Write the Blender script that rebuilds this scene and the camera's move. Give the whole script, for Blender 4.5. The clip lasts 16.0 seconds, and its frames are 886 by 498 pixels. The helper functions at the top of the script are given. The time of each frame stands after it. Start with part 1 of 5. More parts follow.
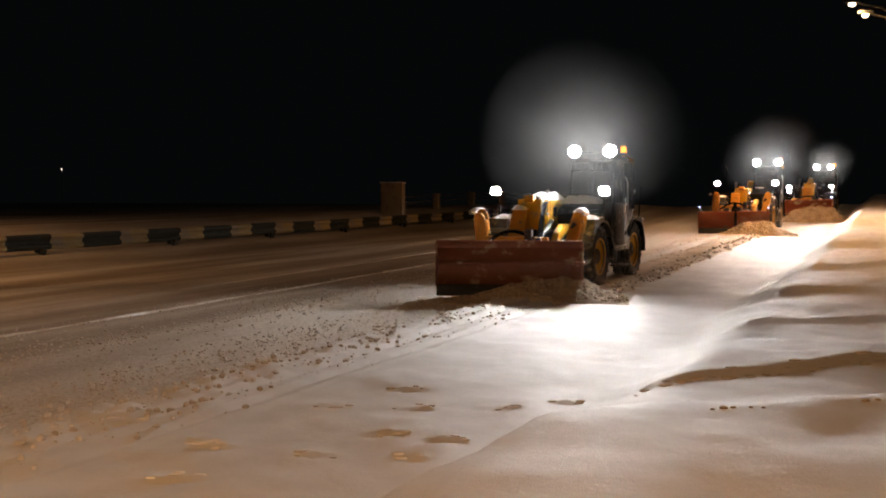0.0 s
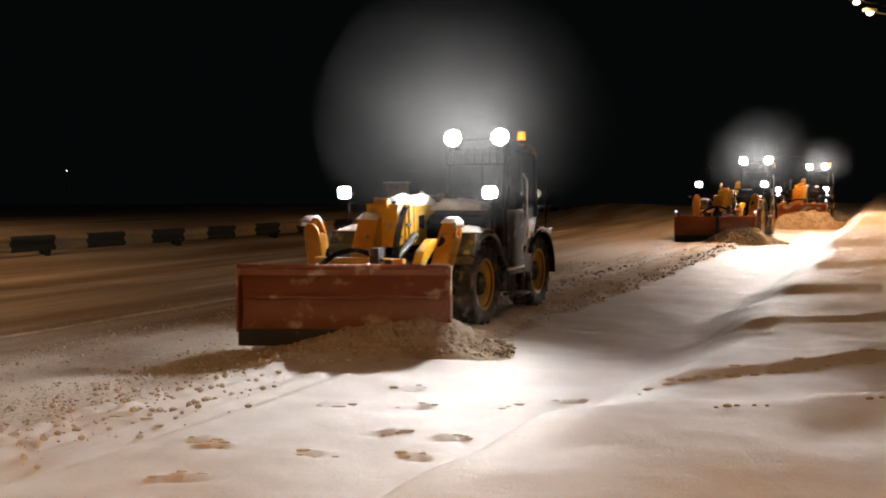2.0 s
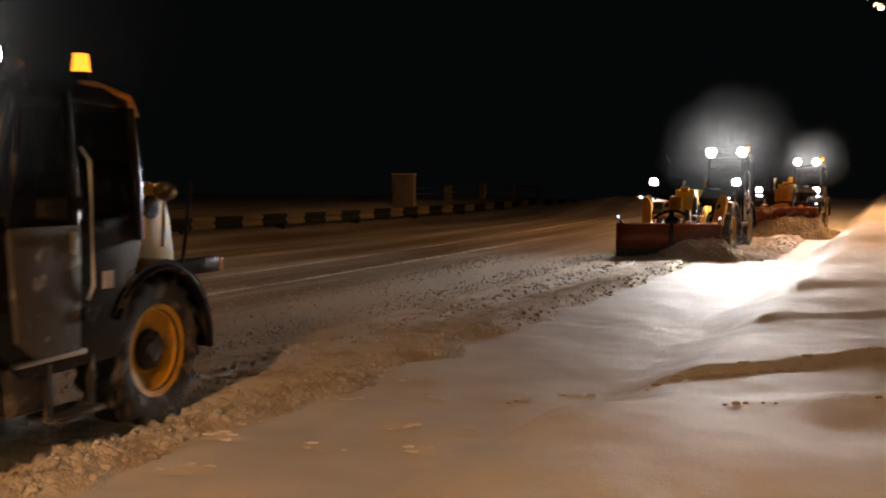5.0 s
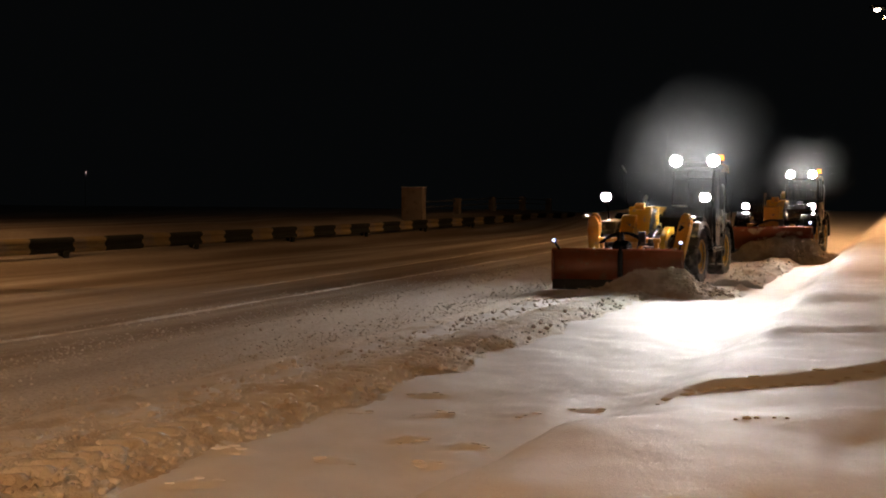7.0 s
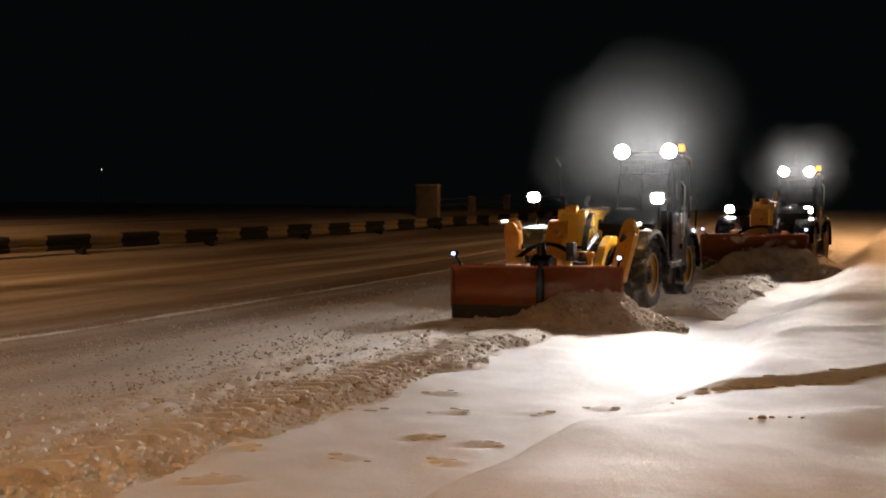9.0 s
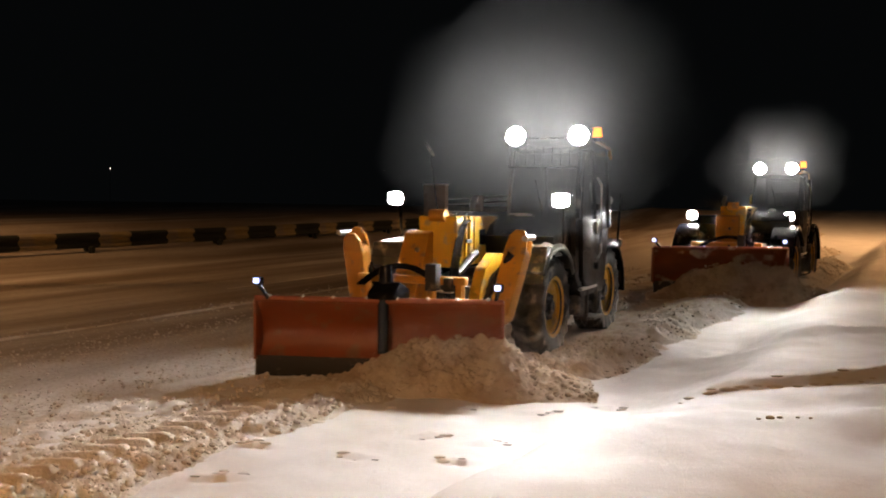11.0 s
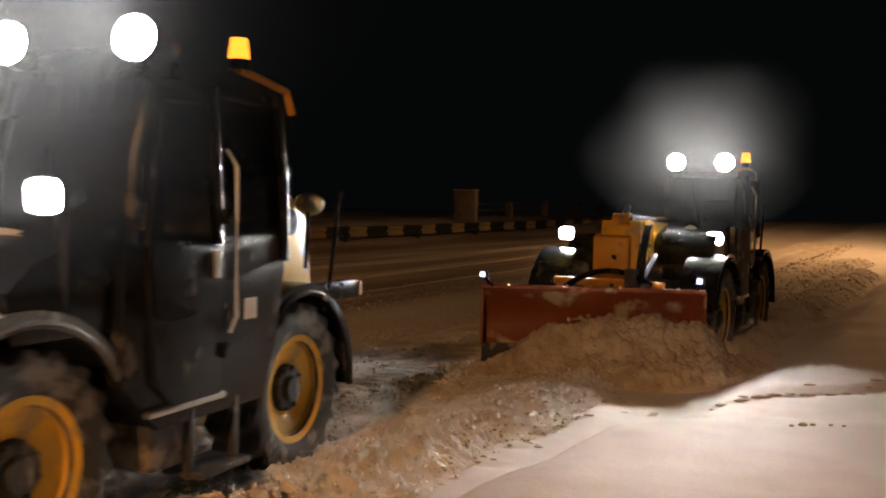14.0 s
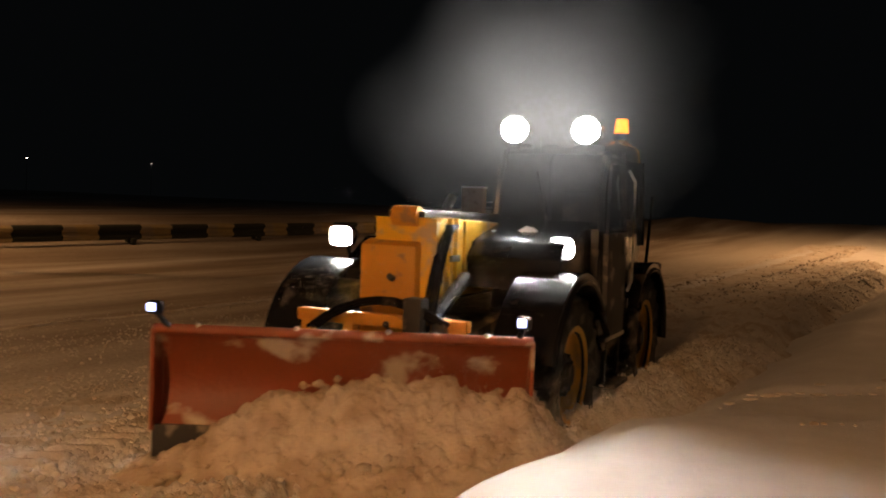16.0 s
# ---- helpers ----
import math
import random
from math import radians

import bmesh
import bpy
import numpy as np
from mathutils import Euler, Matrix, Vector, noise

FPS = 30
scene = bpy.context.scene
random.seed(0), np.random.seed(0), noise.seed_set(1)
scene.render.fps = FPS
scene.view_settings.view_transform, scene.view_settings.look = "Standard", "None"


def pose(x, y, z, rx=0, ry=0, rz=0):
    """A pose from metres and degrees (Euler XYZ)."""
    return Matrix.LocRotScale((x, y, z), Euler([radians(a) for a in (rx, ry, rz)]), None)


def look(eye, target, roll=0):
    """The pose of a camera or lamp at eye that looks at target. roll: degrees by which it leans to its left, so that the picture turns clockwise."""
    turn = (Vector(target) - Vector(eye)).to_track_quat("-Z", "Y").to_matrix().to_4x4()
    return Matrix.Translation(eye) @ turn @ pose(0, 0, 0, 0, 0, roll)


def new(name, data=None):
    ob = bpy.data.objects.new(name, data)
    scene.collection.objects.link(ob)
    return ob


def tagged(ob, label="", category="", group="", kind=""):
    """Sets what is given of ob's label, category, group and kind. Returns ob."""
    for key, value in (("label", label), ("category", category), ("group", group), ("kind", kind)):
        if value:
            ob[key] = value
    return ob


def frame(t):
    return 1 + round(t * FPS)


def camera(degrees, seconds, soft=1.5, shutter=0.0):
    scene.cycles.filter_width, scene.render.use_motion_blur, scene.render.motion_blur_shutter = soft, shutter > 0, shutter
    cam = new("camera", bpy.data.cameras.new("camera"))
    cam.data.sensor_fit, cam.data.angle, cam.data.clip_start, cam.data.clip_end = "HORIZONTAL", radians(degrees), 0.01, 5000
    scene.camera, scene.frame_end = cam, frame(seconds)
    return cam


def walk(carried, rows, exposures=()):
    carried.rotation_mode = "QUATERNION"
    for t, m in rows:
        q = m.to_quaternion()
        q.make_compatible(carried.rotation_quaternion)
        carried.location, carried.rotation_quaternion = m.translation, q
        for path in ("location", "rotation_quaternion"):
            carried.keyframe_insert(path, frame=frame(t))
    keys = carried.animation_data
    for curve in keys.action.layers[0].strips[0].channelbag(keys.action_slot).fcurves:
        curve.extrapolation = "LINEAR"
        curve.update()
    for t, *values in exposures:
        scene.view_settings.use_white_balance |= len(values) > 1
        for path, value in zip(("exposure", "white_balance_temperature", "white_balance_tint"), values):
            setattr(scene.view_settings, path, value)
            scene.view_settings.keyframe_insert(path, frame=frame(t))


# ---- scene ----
cam = camera(48.07, 16.0, 1.9, 0.4)


# ---- camera: held by hand at the edge of the snow bank ----
def aim(x, y, z, yaw, tilt, lean):
    a, b = radians(yaw), radians(tilt)
    way = Vector((-math.sin(a) * math.cos(b), math.cos(a) * math.cos(b), math.sin(b)))
    return look((x, y, z), Vector((x, y, z)) + way, lean)


CAM = [
    (0, 0.000, 0.000, 2.032, -0.00, -2.66, 0.29),
    (0.5, 0.009, 0.007, 2.026, 0.09, -2.73, 0.14),
    (1, 0.013, 0.012, 2.025, 0.20, -2.67, 0.14),
    (1.5, 0.015, 0.016, 2.020, 0.25, -2.62, 0.09),
    (2, 0.017, 0.015, 2.019, 0.26, -2.66, 0.12),
    (2.5, 0.007, 0.014, 2.022, 0.32, -2.80, 0.14),
    (3, 0.011, 0.012, 2.032, 0.32, -2.72, 0.31),
    (3.5, 0.002, 0.006, 2.040, 0.32, -2.90, 0.38),
    (4, -0.008, 0.017, 2.036, 0.32, -3.18, 0.57),
    (6.5, -0.008, 0.024, 2.052, 1.06, -2.72, 0.51),
    (7, -0.005, 0.027, 2.048, 1.17, -2.41, 0.56),
    (7.5, -0.005, 0.027, 2.049, 1.55, -2.53, 0.56),
    (8, -0.015, 0.025, 2.047, 2.00, -2.49, 0.75),
    (8.5, -0.014, 0.019, 2.050, 1.85, -2.57, 0.75),
    (9, -0.014, 0.006, 2.051, 1.99, -2.55, 0.72),
    (11.5, -0.021, -0.008, 2.051, 2.63, -2.59, 1.01),
    (12, -0.041, -0.007, 2.050, 2.92, -2.52, 1.21),
    (12.5, -0.059, -0.025, 2.045, 3.19, -2.50, 1.38),
    (13, -0.068, -0.038, 2.037, 3.33, -2.37, 1.78),
    (13.5, -0.066, -0.071, 2.023, 3.78, -2.19, 1.87),
    (14, -0.064, -0.082, 2.020, 4.06, -2.28, 1.72),
    (14.5, -0.064, -0.077, 2.016, 4.27, -2.30, 1.87),
    (15, -0.065, -0.056, 1.995, 4.39, -2.34, 1.97),
    (15.5, -0.070, -0.035, 1.977, 4.54, -2.43, 2.30),
    (16, -0.081, -0.020, 1.975, 4.46, -2.41, 2.45),
]
walk(cam, [(r[0], aim(*r[1:])) for r in CAM], [(0, 0.55), (16, 0.5)])

# ---- the road's own axes: u runs along it away from the camera, v to the right ----
TURN = radians(25)
DU, DV = Vector((math.sin(TURN), math.cos(TURN))), Vector((math.cos(TURN), -math.sin(TURN)))


def uv_xy(u, v):
    return u * DU.x + v * DV.x, u * DU.y + v * DV.y


def xy_uv(x, y):
    return x * DU.x + y * DU.y, x * DV.x + y * DV.y


def lumps(u, v, seed, scale):
    """Rounded lumps packed side by side, 0 to 1."""
    d, _ = noise.voronoi(Vector((u * scale, v * scale, seed)))
    return max(0.0, 1 - (1.45 * d[0]) ** 2)


def sstep(a, b, x):
    t = min(1.0, max(0.0, (x - a) / (b - a)))
    return t * t * (3 - 2 * t)


def base_z(y, v=-5.0):
    """The road climbs gently to a crest about 66 m off and falls away behind it; its far side climbs less."""
    y = max(y, 0.0)
    k = 1 - 0.62 * sstep(-9.0, -22.0, v) if v < -9 else 1.0
    if y < 60:
        return 0.004 * y + k * 0.000443 * y * y
    up = 0.0532 * (y - 60) - 0.0045 * (y - 60) ** 2 if y < 72 else -0.01 - 0.05 * (y - 72)
    return max(0.24 + k * (1.595 + up) + 0.004 * (min(y, 72) - 60), -8.0)


# ---- night: a nearly black sky, sodium street lamps, and the machines' own lamps ----
world = bpy.data.worlds.new("night")
scene.world = world
world.use_nodes = True
world.node_tree.nodes["Background"].inputs[0].default_value = (0.80, 0.92, 1.0, 1)
world.node_tree.nodes["Background"].inputs[1].default_value = 0.0014
SODIUM = (1.0, 0.50, 0.20)
STREET_POWER = 7000


# ---- materials ----
def mat(name, color, rough=0.6, metal=0.0, vary=0.25, scale=6.0, bump=0.0, bump_scale=40.0, dirt=None, dirt_amount=0.0, dirt_scale=3.0, coat=0.0):
    m = bpy.data.materials.new(name)
    m.use_nodes = True
    nt = m.node_tree
    n, l = nt.nodes, nt.links
    b = n["Principled BSDF"]
    b.inputs["Roughness"].default_value = rough
    b.inputs["Metallic"].default_value = metal
    b.inputs["Coat Weight"].default_value = coat
    tc = n.new("ShaderNodeTexCoord")
    nz = n.new("ShaderNodeTexNoise")
    nz.inputs["Scale"].default_value, nz.inputs["Detail"].default_value = scale, 6
    l.new(tc.outputs["Object"], nz.inputs["Vector"])
    mx = n.new("ShaderNodeMix")
    mx.data_type = "RGBA"
    mx.inputs["A"].default_value = (*[c * (1 - vary) for c in color], 1)
    mx.inputs["B"].default_value = (*[min(1, c * (1 + vary)) for c in color], 1)
    l.new(nz.outputs["Fac"], mx.inputs["Factor"])
    out = mx.outputs["Result"]
    if dirt:
        d = n.new("ShaderNodeTexNoise")
        d.inputs["Scale"].default_value, d.inputs["Detail"].default_value = dirt_scale, 8
        l.new(tc.outputs["Object"], d.inputs["Vector"])
        r = n.new("ShaderNodeValToRGB")
        r.color_ramp.elements[0].position, r.color_ramp.elements[1].position = 0.62 - 0.3 * dirt_amount, 0.70 - 0.2 * dirt_amount
        l.new(d.outputs["Fac"], r.inputs["Fac"])
        m2 = n.new("ShaderNodeMix")
        m2.data_type = "RGBA"
        m2.inputs["B"].default_value = (*dirt, 1)
        l.new(r.outputs["Color"], m2.inputs["Factor"])
        l.new(out, m2.inputs["A"])
        out = m2.outputs["Result"]
    l.new(out, b.inputs["Base Color"])
    if bump:
        bn = n.new("ShaderNodeTexNoise")
        bn.inputs["Scale"].default_value, bn.inputs["Detail"].default_value = bump_scale, 5
        l.new(tc.outputs["Object"], bn.inputs["Vector"])
        bp = n.new("ShaderNodeBump")
        bp.inputs["Strength"].default_value, bp.inputs["Distance"].default_value = bump, 0.02
        l.new(bn.outputs["Fac"], bp.inputs["Height"])
        l.new(bp.outputs["Normal"], b.inputs["Normal"])
    return m


def glow(name, color, strength):
    m = bpy.data.materials.new(name)
    m.use_nodes = True
    b = m.node_tree.nodes["Principled BSDF"]
    b.inputs["Base Color"].default_value = (*color, 1)
    b.inputs["Emission Color"].default_value = (*color, 1)
    b.inputs["Emission Strength"].default_value = strength
    b.inputs["Roughness"].default_value = 0.2
    return m


def glass_mat(name, color, alpha):
    m = bpy.data.materials.new(name)
    m.use_nodes = True
    b = m.node_tree.nodes["Principled BSDF"]
    b.inputs["Base Color"].default_value = (*color, 1)
    b.inputs["Roughness"].default_value = 0.05
    b.inputs["Alpha"].default_value = alpha
    return m


SNOW_CAP = mat("snow cap", (0.80, 0.80, 0.82), 0.7, vary=0.06, scale=14, bump=0.5, bump_scale=30)
SNOW_LUMPS = mat("churned snow", (0.72, 0.68, 0.63), 0.8, vary=0.2, scale=5, bump=0.9, bump_scale=38, dirt=(0.58, 0.50, 0.41), dirt_amount=0.40, dirt_scale=2.2)
FROST = mat("frost crystal", (0.95, 0.95, 0.97), 0.06, vary=0.02)
SNOW_DUST = mat("airborne snow", (0.86, 0.86, 0.88), 0.8, vary=0.04)
SNOW_ROLL = mat("dirty rolling snow", (0.54, 0.46, 0.36), 0.85, vary=0.25, scale=7, bump=0.8, bump_scale=35, dirt=(0.42, 0.33, 0.24), dirt_amount=0.5, dirt_scale=3)
YELLOW = mat("yellow machine paint", (0.72, 0.40, 0.015), 0.38, vary=0.10, scale=5, bump=0.08, bump_scale=60, dirt=(0.45, 0.33, 0.18), dirt_amount=0.25, dirt_scale=6)
YELLOW_WORN = mat("dusty ochre paint", (0.58, 0.26, 0.018), 0.5, vary=0.15, scale=6, bump=0.1, bump_scale=50, dirt=(0.32, 0.18, 0.07), dirt_amount=0.16, dirt_scale=9)
BLACK = mat("black machine paint", (0.009, 0.009, 0.010), 0.24, vary=0.3, scale=5, bump=0.06, bump_scale=70, dirt=(0.07, 0.06, 0.05), dirt_amount=0.05, dirt_scale=4)
BLACK.node_tree.nodes["Principled BSDF"].inputs["Specular IOR Level"].default_value = 0.25
DARK = mat("dark chassis steel", (0.03, 0.028, 0.026), 0.6, vary=0.35, scale=8, bump=0.2, bump_scale=50, dirt=(0.2, 0.16, 0.12), dirt_amount=0.3, dirt_scale=5)
GREY_PANEL = mat("snow-dusted grey panel", (0.06, 0.058, 0.055), 0.55, vary=0.3, scale=6, bump=0.1, dirt=(0.30, 0.27, 0.24), dirt_amount=0.15, dirt_scale=5)
RUBBER = mat("tyre rubber", (0.03, 0.028, 0.026), 0.8, vary=0.3, scale=10, bump=0.3, bump_scale=60, dirt=(0.16, 0.14, 0.12), dirt_amount=0.25, dirt_scale=7)
RIM_YELLOW = mat("yellow rim paint", (0.74, 0.38, 0.010), 0.42, vary=0.12, scale=8, bump=0.06, dirt=(0.45, 0.26, 0.06), dirt_amount=0.2, dirt_scale=6)
STEEL = mat("bright worn steel", (0.55, 0.54, 0.52), 0.3, 1.0, vary=0.2, scale=12, bump=0.1)
RED_BLADE = mat("orange-red plough paint", (0.24, 0.056, 0.012), 0.45, vary=0.22, scale=3, bump=0.10, bump_scale=30, dirt=(0.20, 0.10, 0.05), dirt_amount=0.10, dirt_scale=3.5)
RED_WORN = mat("worn red-brown plough paint", (0.22, 0.062, 0.020), 0.5, vary=0.3, scale=3, bump=0.14, bump_scale=30, dirt=(0.50, 0.36, 0.24), dirt_amount=0.22, dirt_scale=3.0)
RED_SNOWY = mat("snow-caked plough paint", (0.21, 0.048, 0.011), 0.55, vary=0.25, scale=3, bump=0.25, bump_scale=24, dirt=(0.50, 0.42, 0.32), dirt_amount=0.16, dirt_scale=2.6)
EDGE_RUBBER = mat("black cutting edge", (0.02, 0.018, 0.016), 0.6, vary=0.3, bump=0.2, dirt=(0.3, 0.25, 0.2), dirt_amount=0.2)
RAIL_PALE = mat("dirty pale rail paint under frost", (0.36, 0.29, 0.15), 0.85, vary=0.2, scale=2, bump=0.3, bump_scale=25, dirt=(0.3, 0.26, 0.2), dirt_amount=0.3, dirt_scale=1.2)
PAINT_BLACK = mat("black rail paint", (0.018, 0.023, 0.02), 0.8, vary=0.3, scale=3, bump=0.3, bump_scale=25)
CONCRETE = mat("bare concrete", (0.42, 0.36, 0.29), 0.9, vary=0.2, scale=2, bump=0.4, bump_scale=18, dirt=(0.3, 0.25, 0.2), dirt_amount=0.3)
GALV = mat("galvanised steel", (0.35, 0.35, 0.34), 0.5, 0.7, vary=0.2, scale=5, bump=0.1)
CAB_GLASS = glass_mat("tinted cab glass", (0.012, 0.013, 0.014), 0.82)
WHITE_LAMP = glow("white work lamp lens", (1.0, 0.96, 0.90), 2750)
WEAK_LAMP = glow("white work lamp lens of the last machine", (1.0, 0.94, 0.86), 1900)
WEAK_HEAD = glow("headlamp lens of the last machine", (1.0, 0.95, 0.88), 420)
WARM_LAMP = glow("headlamp lens", (1.0, 0.96, 0.91), 720)
MARK_LAMP = glow("bluish marker lamp lens", (0.50, 0.55, 1.0), 3.0)
AMBER_LAMP = glow("amber beacon lens", (1.0, 0.27, 0.02), 2.0)
ORANGE_LENS = glow("street lamp lens", (1.0, 0.80, 0.60), 5)


def halo_material(density):
    """A veil imitating lamp glow, so thin that nearly all light passes it; uneven in wisps."""
    m = bpy.data.materials.new("lamp halo veil")
    m.use_nodes = True
    nt = m.node_tree
    n, l = nt.nodes, nt.links
    n.remove(n["Principled BSDF"])
    tc, nz, sc, ad = n.new("ShaderNodeTexCoord"), n.new("ShaderNodeTexNoise"), n.new("ShaderNodeMath"), n.new("ShaderNodeMixShader")
    nz.inputs["Scale"].default_value, nz.inputs["Detail"].default_value = 1.3, 4
    l.new(tc.outputs["Object"], nz.inputs["Vector"])
    sc.operation = "MULTIPLY"
    sc.inputs[1].default_value = 2 * density
    l.new(nz.outputs["Fac"], sc.inputs[0])
    # thickest straight ahead of the lamps, gone at the sides
    nm, dp, rg, ml = n.new("ShaderNodeVectorMath"), n.new("ShaderNodeVectorMath"), n.new("ShaderNodeMapRange"), n.new("ShaderNodeMath")
    nm.operation, dp.operation, rg.interpolation_type, ml.operation = "NORMALIZE", "DOT_PRODUCT", "SMOOTHSTEP", "MULTIPLY"
    l.new(tc.outputs["Object"], nm.inputs[0]), l.new(nm.outputs["Vector"], dp.inputs[0])
    dp.inputs[1].default_value = (0, 1, 0)
    l.new(dp.outputs["Value"], rg.inputs["Value"])
    rg.inputs["From Min"].default_value, rg.inputs["From Max"].default_value = 0.54, 1.04
    l.new(sc.outputs[0], ml.inputs[0]), l.new(rg.outputs["Result"], ml.inputs[1])
    clear, both, dif, tra = n.new("ShaderNodeBsdfTransparent"), n.new("ShaderNodeMixShader"), n.new("ShaderNodeBsdfDiffuse"), n.new("ShaderNodeBsdfTranslucent")
    for q in (dif, tra):
        q.inputs["Color"].default_value = (0.86, 0.88, 0.92, 1)
    both.inputs[0].default_value = 0.6
    l.new(dif.outputs[0], both.inputs[1]), l.new(tra.outputs[0], both.inputs[2])
    l.new(ml.outputs[0], ad.inputs[0])
    l.new(clear.outputs[0], ad.inputs[1]), l.new(both.outputs[0], ad.inputs[2])
    l.new(ad.outputs[0], n["Material Output"].inputs["Surface"])
    return m


# veil densities from inner to outer, shaping the imitated halo's falloff
HALO = [halo_material(q) for q in (0.0011, 0.0018, 0.0030, 0.0050, 0.0076, 0.0095)]


def ground_material():
    """White bank snow, and a packed, streaked brown-grey carriageway beyond the untouched verge."""
    m = bpy.data.materials.new("snow ground")
    m.use_nodes = True
    nt = m.node_tree
    n, l = nt.nodes, nt.links
    b = n["Principled BSDF"]
    b.inputs["Roughness"].default_value = 0.62
    b.inputs["Specular IOR Level"].default_value = 0.35
    tc = n.new("ShaderNodeTexCoord")
    rot = n.new("ShaderNodeMapping")
    rot.inputs["Rotation"].default_value = (0, 0, TURN)
    l.new(tc.outputs["Object"], rot.inputs["Vector"])
    sep = n.new("ShaderNodeSeparateXYZ")
    l.new(rot.outputs["Vector"], sep.inputs[0])

    def grainy(scale, vec, detail=5, rough=0.55):
        t = n.new("ShaderNodeTexNoise")
        t.inputs["Scale"].default_value, t.inputs["Detail"].default_value, t.inputs["Roughness"].default_value = scale, detail, rough
        l.new(vec, t.inputs["Vector"])
        return t.outputs["Fac"]

    def calc(op, a, c):
        t = n.new("ShaderNodeMath")
        t.operation = op
        for i, q in enumerate((a, c)):
            if isinstance(q, (int, float)):
                t.inputs[i].default_value = q
            else:
                l.new(q, t.inputs[i])
        return t.outputs[0]

    def ramp(x, stops):
        t = n.new("ShaderNodeValToRGB")
        e = t.color_ramp.elements
        e[0].position, e[0].color = stops[0][0], (*stops[0][1], 1)
        e[1].position, e[1].color = stops[-1][0], (*stops[-1][1], 1)
        for p, c in stops[1:-1]:
            q = e.new(p)
            q.color = (*c, 1)
        l.new(x, t.inputs["Fac"])
        return t.outputs["Color"]

    def mix(f, a, c):
        t = n.new("ShaderNodeMix")
        t.data_type = "RGBA"
        l.new(f, t.inputs["Factor"])
        l.new(a, t.inputs["A"]), l.new(c, t.inputs["B"])
        return t.outputs["Result"]

    # streaks along the carriageway: stretch the noise along u
    st = n.new("ShaderNodeMapping")
    st.inputs["Scale"].default_value = (0.7, 0.07, 1.0)
    l.new(rot.outputs["Vector"], st.inputs["Vector"])
    streak = grainy(1.1, st.outputs["Vector"], 5, 0.55)
    fine = grainy(9.0, rot.outputs["Vector"], 6, 0.6)
    road = ramp(streak, [(0.28, (0.24, 0.19, 0.14)), (0.44, (0.36, 0.30, 0.24)), (0.54, (0.48, 0.43, 0.37)), (0.66, (0.64, 0.61, 0.57))])
    grain = ramp(fine, [(0.3, (0.78, 0.78, 0.78)), (0.7, (1.0, 1.0, 1.0))])
    mul = n.new("ShaderNodeMix")
    mul.data_type, mul.blend_type = "RGBA", "MULTIPLY"
    mul.inputs["Factor"].default_value = 1.0
    l.new(road, mul.inputs["A"]), l.new(grain, mul.inputs["B"])
    # the lane next to the verge is packed pale snow with speckles
    lane = calc("ADD", calc("MULTIPLY", calc("ADD", calc("ADD", sep.outputs["X"], calc("MULTIPLY", calc("SUBTRACT", streak, 0.5), 4.0)), 10.6), 0.5), 0.0)
    speck = ramp(grainy(22.0, rot.outputs["Vector"], 3, 0.7), [(0.36, (0.42, 0.36, 0.29)), (0.52, (0.70, 0.67, 0.63))])
    packed = mix(ramp(lane, [(0.0, (0, 0, 0)), (1.0, (0.8, 0.8, 0.8))]), mul.outputs["Result"], speck)
    clean = ramp(grainy(1.3, rot.outputs["Vector"], 6), [(0.3, (0.74, 0.73, 0.73)), (0.7, (0.86, 0.86, 0.87))])
    wob = calc("MULTIPLY", calc("SUBTRACT", grainy(1.6, rot.outputs["Vector"], 6, 0.65), 0.5), 1.1)
    edge = calc("ADD", sep.outputs["X"], wob)
    fac = ramp(calc("ADD", calc("MULTIPLY", calc("ADD", edge, 6.75), 0.8), 0.5), [(0.2, (0, 0, 0)), (0.8, (1, 1, 1))])
    l.new(mix(fac, packed, clean), b.inputs["Base Color"])
    bp = n.new("ShaderNodeBump")
    bp.inputs["Strength"].default_value, bp.inputs["Distance"].default_value = 0.35, 0.03
    h = calc("ADD", calc("MULTIPLY", grainy(16, tc.outputs["Object"], 6, 0.6), 0.6), calc("MULTIPLY", streak, 0.8))
    l.new(calc("ADD", h, calc("MULTIPLY", grainy(120, tc.outputs["Object"], 2), 0.25)), bp.inputs["Height"])
    l.new(bp.outputs["Normal"], b.inputs["Normal"])
    return m


GROUND = ground_material()


# ---- small mesh helpers ----
def box(bm, c, s, rot=(0, 0, 0), bevel=0.015):
    """A box with softened edges: centre, full size, turn in degrees."""
    made = bmesh.ops.create_cube(bm, size=1.0, matrix=pose(*c, *rot) @ Matrix.Diagonal((*s, 1)))
    if bevel:
        edges = list({e for v in made["verts"] for e in v.link_edges})
        bmesh.ops.bevel(bm, geom=edges, offset=min(bevel, min(s) * 0.4), segments=2, affect="EDGES", profile=0.6)
    return bm


def rod(bm, a, b, r, r2=None, seg=14):
    a, b = Vector(a), Vector(b)
    d = b - a
    m = Matrix.Translation((a + b) / 2) @ d.to_track_quat("Z", "Y").to_matrix().to_4x4()
    bmesh.ops.create_cone(bm, cap_ends=True, segments=seg, radius1=r, radius2=r if r2 is None else r2, depth=d.length, matrix=m)
    return bm


def ball(bm, c, r, sub=2, squash=(1, 1, 1)):
    bmesh.ops.create_icosphere(bm, subdivisions=sub, radius=r, matrix=Matrix.Translation(c) @ Matrix.Diagonal((*squash, 1)))
    return bm


